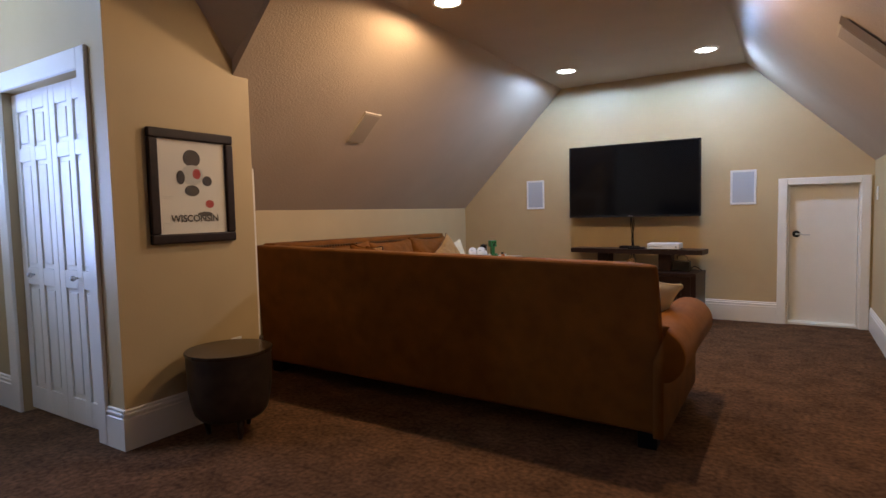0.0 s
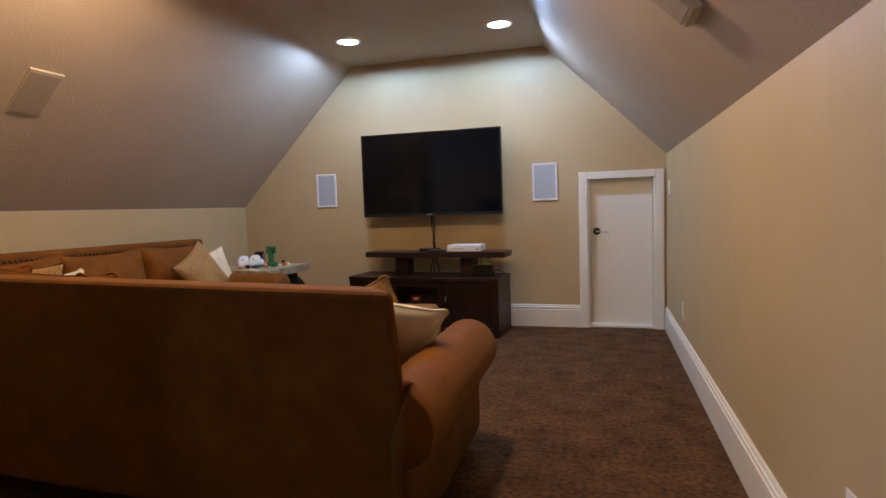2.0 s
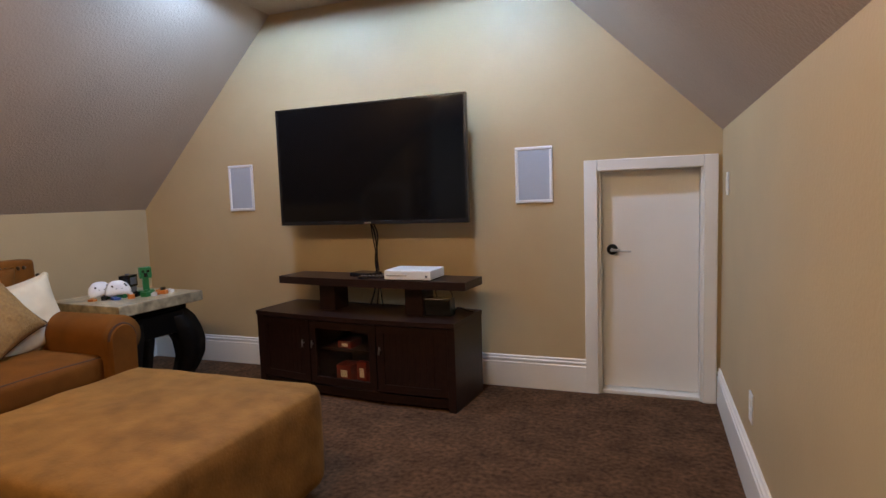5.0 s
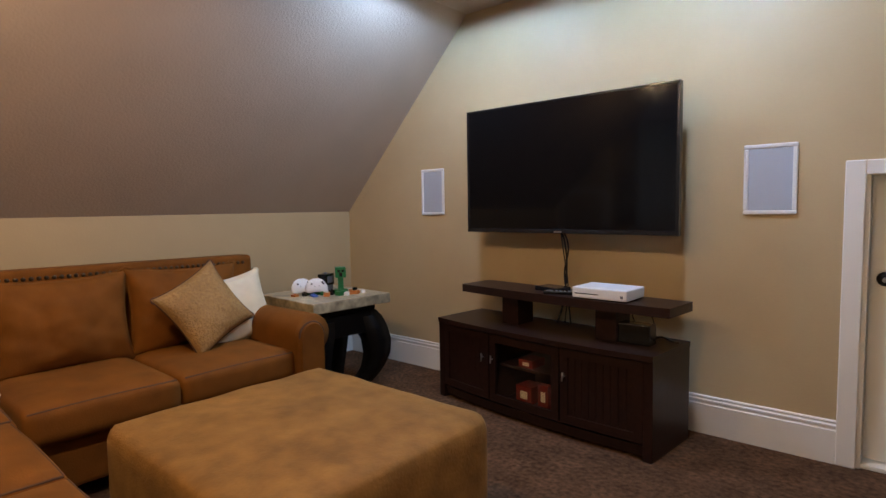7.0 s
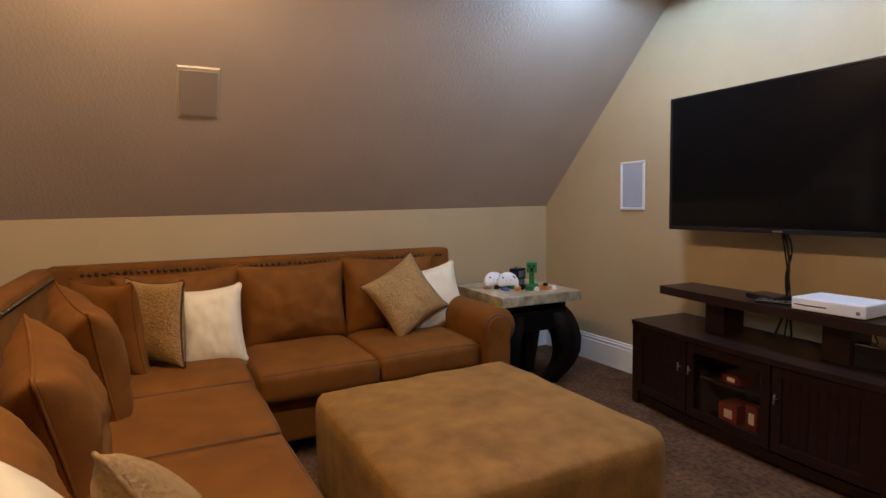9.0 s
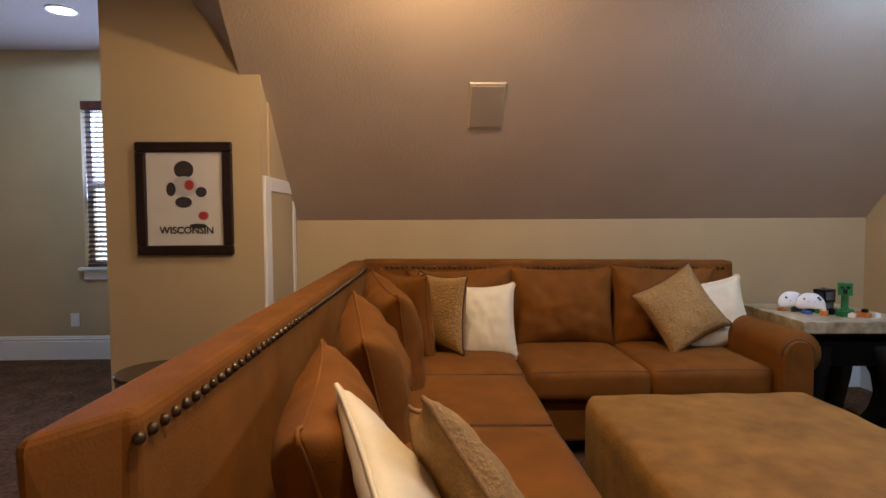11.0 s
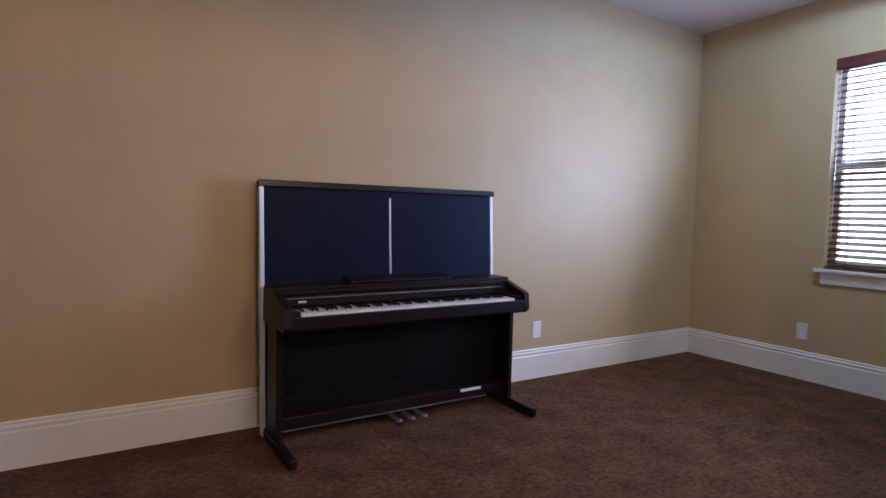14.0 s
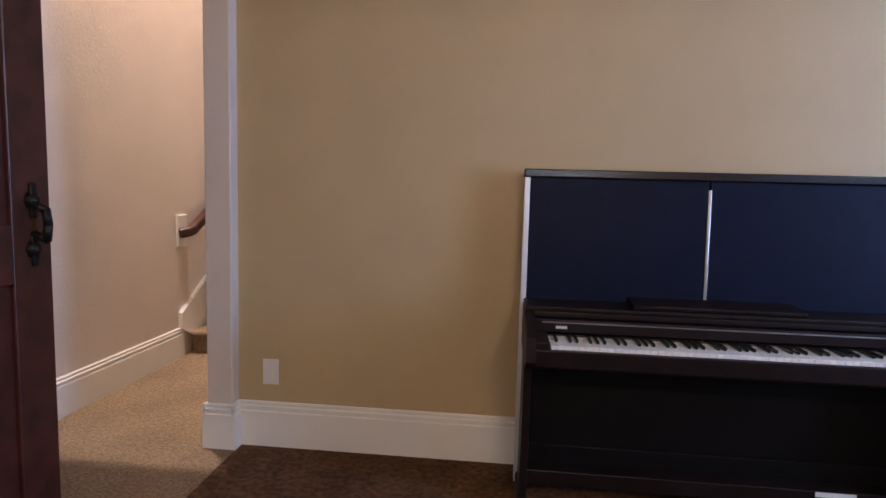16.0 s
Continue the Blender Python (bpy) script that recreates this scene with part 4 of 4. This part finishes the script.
    # loose back cushions, leaning
    def backc(x, y, rz, w=0.56, h=0.46, t=0.24, z=0.665, rx=-16, ry=0):
        bm = pillow(w, h, t)
        bmesh.ops.transform(bm, matrix=pose(x, y, z, rx, ry, rz), verts=bm.verts)
        c = part("back_cushion", bm, SUEDE, s, "", True)
        cord = edge_cord(w, h, 0.0055, SUEDE, c)
        cord.data.transform(pose(x, y, z, rx, ry, rz))
    for y, ry in ((4.775, 0), (5.385, 2), (4.17, -2)):
        backc(-0.085, y, 90, 0.64, 0.48, 0.24, 0.675, -9, ry)
    backc(1.88, 3.745, 6, 0.62, 0.46, 0.27, 0.60, 14, 4)
    backc(1.22, 3.765, 10, 0.62, 0.48, 0.27, 0.635, 12, 7)
    backc(0.64, 3.80, 16, 0.60, 0.50, 0.26, 0.67, 10, 6)
    backc(0.10, 3.84, 34, 0.50, 0.46, 0.2, 0.68, 6, 0)
    # nailheads: along the inner top edge of both backs, and down the free end
    bm = bmesh.new()
    bmesh.ops.create_uvsphere(bm, u_segments=10, v_segments=6, radius=0.0112)
    head = mesh("nailhead", bm, BRASS, True)
    spots = []
    for i in range(64):
        x = 2.335 - i * 0.04
        spots.append((x, 3.502 + skew(x), 0.852 + 0.018 * (2.44 - x)))
    for i in range(66):
        y = 3.72 + i * 0.0325
        spots.append((-0.2335, y, ST - 0.045 - 0.01 * (y - 3.56)))
    for i in range(6):
        spots.append((-0.232 + 0.003 * i, 5.905, ST - 0.085 - 0.036 * (i + 1)))
    for p in spots:
        o = new("nailhead", head)
        o.parent = s
        o.matrix_parent_inverse = s.matrix_basis.inverted()
        o.location = p
    return s


GOLDCORD = mat("gold_cord", (0.30, 0.16, 0.05), 0.65, noise_scale=90, amount=0.3)
PIPE = mat("dark_piping", (0.07, 0.028, 0.010), 0.8)
sectional()
throw_pillow("throw_pillow", "gold woven square pillow with corded edge, tipped on its corner", GOLD, 0.40, 0.40, 0.15, pose(0.155, 5.385, 0.69, -20, 0, 90) @ pose(0, 0, 0, 0, -28, 0), PIPE)
throw_pillow("throw_pillow", "cream satin square pillow by the sofa arm", CREAM, 0.40, 0.40, 0.14, pose(0.07, 5.61, 0.645, -16, 0, 82) @ pose(0, 0, 0, 0, -10, 0))
throw_pillow("throw_pillow", "cream satin square pillow in the sofa corner", CREAM, 0.35, 0.42, 0.14, pose(0.10, 4.29, 0.625, -14, 0, 82) @ pose(0, 0, 0, 0, -3, 0))
throw_pillow("throw_pillow", "gold-brown woven pillow in the sofa corner", GOLD, 0.38, 0.42, 0.14, pose(0.14, 4.04, 0.69, -4, 0, 42), PIPE)
throw_pillow("throw_pillow", "cream satin square pillow near the rolled arm", CREAM, 0.47, 0.45, 0.13, pose(2.17, 3.945, 0.61, 33, 0, 9) @ pose(0, 0, 0, 0, 16, 0))
throw_pillow("throw_pillow", "gold woven square pillow near the rolled arm", GOLD, 0.44, 0.44, 0.15, pose(2.05, 4.06, 0.615, 30, 0, 18) @ pose(0, 0, 0, 0, -24, 0), GOLDCORD)


def ottoman():
    o = thing("ottoman", "large square tan suede ottoman with a padded top", "ottoman", 1.45, 5.085, 0, fixed=True)
    bm = bmesh.new()
    bmesh.ops.create_cube(bm, size=2)
    bmesh.ops.subdivide_edges(bm, edges=bm.edges, cuts=22, use_grid_fill=True)
    for v in bm.verts:
        x, y, z = v.co
        p = Vector((x, y, z))
        r = 0.10
        q = Vector((max(-0.525 + r, min(0.525 - r, x * 0.525)), max(-0.485 + r, min(0.485 - r, y * 0.485)), max(-0.2 + r * 0.6, min(0.2 - r * 0.6, z * 0.2))))
        d = Vector((x * 0.525, y * 0.485, z * 0.2)) - q
        if d.length > 1e-6:
            d = d.normalized() * min(d.length, r if abs(z) < 0.99 else r)
            d.z = max(-r * 0.6, min(r * 0.6, d.z))
        q += d
        top = 0.012 * (1 - x * x) * (1 - y * y) if z > 0.9 else 0
        q.z += top + noise.noise(Vector((x * 3, y * 3, z))) * 0.006
        v.co = q + Vector((1.45, 5.085, 0.27))
    part("upholstery", bm, OTTO, o, "", True)
    for sx in (-1, 1):
        for sy in (-1, 1):
            block("foot", BLACKWOOD, 1.45 + sx * 0.38 - 0.035, 1.45 + sx * 0.38 + 0.035, 5.085 + sy * 0.34 - 0.035, 5.085 + sy * 0.34 + 0.035, 0, 0.08, 0.006, o)


ottoman()


# ---- picture wall ----
def poster():
    t = thing("framed_poster", "dark framed poster with a lettered name and plain printed shapes", "picture", XP, 2.648, 1.02, fixed=True)
    y0, y1, z0, z1, f = 2.412, 2.922, 1.016, 1.622, 0.052
    for b in ((y0, y1, z0, z0 + f), (y0, y1, z1 - f, z1), (y0, y0 + f, z0 + f, z1 - f), (y1 - f, y1, z0 + f, z1 - f)):
        bm = bmesh.new()
        box(bm, XP, XP + 0.03, *b, 0.009, 3)
        part("frame_side", bm, FRAMEWOOD, t)
    block("backing", PAPER, XP + 0.001, XP + 0.012, y0 + f - 0.002, y1 - f + 0.002, z0 + f - 0.002, z1 - f + 0.002, 0, t, "off-white printed sheet")
    X = XP + 0.0125

    def shape(name, cy, cz, w, h, material, k=24, lift=0.0):
        bm = bmesh.new()
        ring = [bm.verts.new((X + lift, 0.018 + cy + w / 2 * math.cos(2 * math.pi * i / k), cz + h / 2 * math.sin(2 * math.pi * i / k))) for i in range(k)]
        bm.faces.new(ring)
        return part(name, bm, material, t)
    shape("printed_shape", 2.645, 1.475, 0.105, 0.095, INK)
    shape("printed_shape", 2.645, 1.385, 0.135, 0.11, GREYINK, lift=0.0004)
    shape("printed_shape", 2.672, 1.392, 0.05, 0.055, REDINK, lift=0.0008)
    shape("printed_shape", 2.575, 1.37, 0.05, 0.075, INK, lift=0.0008)
    shape("printed_shape", 2.735, 1.355, 0.06, 0.055, INK, lift=0.0008)
    shape("printed_shape", 2.64, 1.30, 0.09, 0.06, INK, lift=0.0004)
    shape("printed_shape", 2.745, 1.228, 0.055, 0.045, REDINK, lift=0.0012)
    shape("printed_shape", 2.715, 1.172, 0.10, 0.028, INK, 7, lift=0.0004)
    for yy, ww, zz in ((2.50, 0.06, 1.265), (2.495, 0.05, 1.255), (2.49, 0.04, 1.122)):
        block("print_line", GREYINK, X, X + 0.0006, yy + 0.018 - ww / 2, yy + 0.018 + ww / 2, zz, zz + 0.004, 0, t)
    cu = bpy.data.curves.new("lettering", "FONT")
    cu.body, cu.size, cu.align_x, cu.offset = "WISCONSIN", 0.052, "CENTER", 0.0016
    tmp = bpy.data.objects.new("lettering", cu)
    scene.collection.objects.link(tmp)
    me = bpy.data.meshes.new_from_object(tmp)
    bpy.data.objects.remove(tmp)
    me.transform(Matrix.Translation((X + 0.0016, 2.672, 1.132)) @ pose(0, 0, 0, 90, 0, 90))
    me.materials.clear()
    me.materials.append(INK)
    o = new("lettering", me)
    o.parent = t
    o.matrix_parent_inverse = t.matrix_basis.inverted()
    gl = block("glazing", GLASS, XP + 0.0165, XP + 0.018, y0 + f - 0.004, y1 - f + 0.004, z0 + f - 0.004, z1 - f + 0.004, 0, t)
    gl.visible_shadow = False


poster()


def drum_table():
    t = thing("drum_table", "dark round drum side table on short splayed legs", "side table", 0.42, 2.65, 0)
    bm = bmesh.new()
    rings = []
    prof = [(0.10, 0.13), (0.105, 0.165), (0.13, 0.185), (0.18, 0.198), (0.26, 0.211), (0.36, 0.214), (0.44, 0.216)]
    for z, r in prof:
        rings.append([bm.verts.new((r * math.cos(2 * math.pi * i / 40), r * math.sin(2 * math.pi * i / 40), z)) for i in range(40)])
    for a, b in zip(rings, rings[1:]):
        for i in range(40):
            bm.faces.new((a[i], a[(i + 1) % 40], b[(i + 1) % 40], b[i]))
    bm.faces.new(rings[0])
    part("drum", bm, DRUM, t, "", True)
    bm = bmesh.new()
    r = bmesh.ops.create_cone(bm, cap_ends=True, segments=48, radius1=0.222, radius2=0.222, depth=0.018, matrix=Matrix.Translation((0, 0, 0.449)))
    bmesh.ops.bevel(bm, geom=[e for e in bm.edges if len(e.link_faces) == 2 and abs(e.verts[0].co.z - e.verts[1].co.z) < 1e-5], offset=0.004, segments=2, affect="EDGES")
    part("top", bm, DRUMTOP, t, "polished dark top with a thin rim")
    for k in range(3):
        a = radians(100 + 120 * k)
        bm = bmesh.new()
        bmesh.ops.create_cone(bm, cap_ends=True, segments=14, radius1=0.012, radius2=0.022, depth=0.12, matrix=pose(0.13 * math.cos(a), 0.13 * math.sin(a), 0.06) @ Matrix.Rotation(radians(9), 4, Vector((-math.sin(a), math.cos(a), 0))) @ Matrix.Identity(4))
        part("leg", bm, DRUM, t, "", True)


DRUM = mat("dark_hammered_metal", (0.045, 0.030, 0.022), 0.45, metal=0.3, noise_scale=12, amount=0.4, bump=0.15, bump_scale=25)
DRUMTOP = mat("dark_polished_top", (0.05, 0.030, 0.019), 0.2, noise_scale=10, amount=0.4)
drum_table()

cab = thing("niche_cable", "black plug and cable hanging in the wall niche", "cable", 0.0, 2.95, 0.55, fixed=True)
block("plug", GLOSSBLACK, -0.06, -0.02, YN - 0.03, YN + 0.005, 0.62, 0.69, 0.006, cab)
tube("cord", [(-0.04, YN, 0.63), (-0.03, YN + 0.02, 0.57), (-0.10, YN + 0.03, 0.535), (-0.2, YN, 0.55), (-0.25, YN - 0.2, 0.485)], 0.005, GLOSSBLACK, cab)


# ---- piano corner ----
def leaning_board():
    t = thing("leaning_board", "tall navy board with pale metal edges, leaning on the wall", "board", 1.185, 0.1, 0)
    t.matrix_basis = pose(1.185, 0.155, 0.0, 3.2, 0, 0)
    block("cap", GLOSSBLACK, -0.715, 0.715, -0.045, 0.012, 1.235, 1.268, 0.004, t)
    block("panel", NAVY, -0.69, -0.004, -0.03, 0.0, 0.02, 1.235, 0.003, t)
    block("panel", NAVY, 0.004, 0.69, -0.03, 0.0, 0.02, 1.235, 0.003, t)
    block("edge_strip", ALU, -0.712, -0.69, -0.036, 0.004, 0.0, 1.235, 0.002, t)
    block("edge_strip", ALU, 0.69, 0.712, -0.036, 0.004, 0.0, 1.235, 0.002, t)
    block("centre_strip", STEEL, -0.006, 0.006, -0.002, 0.003, 0.3, 1.20, 0.001, t)
    block("bottom_strip", ALU, -0.69, 0.69, -0.034, 0.003, 0.0, 0.02, 0.002, t)


leaning_board()


def piano():
    p = thing("digital_piano", "dark rosewood digital piano with an open keyboard", "piano", 1.23, 0.33, 0, fixed=True)
    x0, x1 = 0.54, 1.92
    for xa in (x0, x1 - 0.028):
        sp = block("side_panel", ROSEWOOD, xa, xa + 0.028, 0.20, 0.36, 0.05, 0.60, 0.003, p)
        prism("cheek", ROSEWOOD, [(0.135, 0.58), (0.135, 0.74), (0.30, 0.74), (0.485, 0.685), (0.495, 0.60), (0.47, 0.575)], "x", xa - 0.002, xa + 0.03, p)
        f = block("foot", ROSEWOOD, xa - 0.006, xa + 0.034, 0.15, 0.585, 0.0, 0.05, 0.012, p)
    block("key_bed", ROSEWOOD, x0 + 0.028, x1 - 0.028, 0.20, 0.475, 0.575, 0.632, 0.004, p)
    block("key_slip", ROSEWOOD, x0 + 0.028, x1 - 0.028, 0.470, 0.49, 0.585, 0.645, 0.004, p)
    block("key_block", ROSEWOOD, x0 + 0.028, 0.618, 0.32, 0.47, 0.632, 0.668, 0.003, p)
    block("key_block", ROSEWOOD, 1.842, x1 - 0.028, 0.32, 0.47, 0.632, 0.668, 0.003, p)
    block("top_board", ROSEWOOD, x0 + 0.0, x1, 0.135, 0.30, 0.74, 0.756, 0.004, p)
    block("control_panel", ROSEWOOD, x0 + 0.03, x1 - 0.03, 0.285, 0.325, 0.668, 0.716, 0.003, p)
    block("sliding_cover", ROSEWOOD, x0 + 0.03, x1 - 0.03, 0.270, 0.305, 0.719, 0.74, 0.004, p)
    block("trim_strip", STEEL, x0 + 0.06, x1 - 0.06, 0.3245, 0.3265, 0.703, 0.708, 0, p, "thin bright strip")
    block("maker_plate", WHITEPL, 1.77, 1.81, 0.3245, 0.3262, 0.683, 0.693, 0, p, "small pale plate")
    block("felt", INK, 0.62, 1.84, 0.326, 0.332, 0.655, 0.662, 0, p)
    bm = bmesh.new()
    box(bm, 0.93, 1.53, -0.008, 0.008, 0.0, 0.12, 0.004)
    bmesh.ops.transform(bm, matrix=Matrix.Translation((0, 0.285, 0.764)) @ pose(0, 0, 0, 84, 0, 0), verts=bm.verts)
    part("music_rest", bm, ROSEWOOD, p)
    block("back_panel", BLACKWOOD, x0 + 0.028, x1 - 0.028, 0.205, 0.217, 0.20, 0.575, 0.002, p)
    block("lower_panel", BLACKWOOD, x0 + 0.028, x1 - 0.028, 0.205, 0.225, 0.10, 0.20, 0.003, p)
    block("pedal_rail", ROSEWOOD, x0 + 0.028, x1 - 0.028, 0.225, 0.30, 0.07, 0.13, 0.004, p)
    # short white strip on the front of the pedal rail
    block("white_strip", WHITEPL, 0.72, 0.86, 0.300, 0.3015, 0.108, 0.126, 0, p, "short thin white strip")
    for k in range(3):
        bm = bmesh.new()
        xx = 1.155 + 0.075 * k
        box(bm, xx - 0.012, xx + 0.012, 0.30, 0.40, 0.052, 0.062, 0.004)
        bmesh.ops.create_cone(bm, cap_ends=True, segments=16, radius1=0.02, radius2=0.017, depth=0.012, matrix=Matrix.Translation((xx, 0.40, 0.057)))
        part("pedal", bm, STEEL, p, "polished pedal", True)
    wk = 1.217 / 52
    bm = bmesh.new()
    box(bm, -wk / 2 + 0.0006, wk / 2 - 0.0006, -0.14, 0, -0.018, 0, 0.0012, 1)
    white = mesh("white_key", bm, IVORY)
    bm = bmesh.new()
    box(bm, -0.0052, 0.0052, -0.14, -0.05, -0.01, 0.011, 0.002, 1)
    black = mesh("black_key", bm, GLOSSBLACK)
    for i in range(52):
        o = new("white_key", white)
        o.parent, o.matrix_parent_inverse = p, p.matrix_basis.inverted()
        o.location = (1.839 - wk * (i + 0.5), 0.468, 0.657)
        if (i + 5) % 7 not in (2, 6) and i < 51:
            b = new("black_key", black)
            b.parent, b.matrix_parent_inverse = p, p.matrix_basis.inverted()
            b.location = (1.839 - wk * (i + 1), 0.468, 0.657)

    p.matrix_basis = Matrix.Translation((-0.035, 0.01, 0)) @ p.matrix_basis


piano()
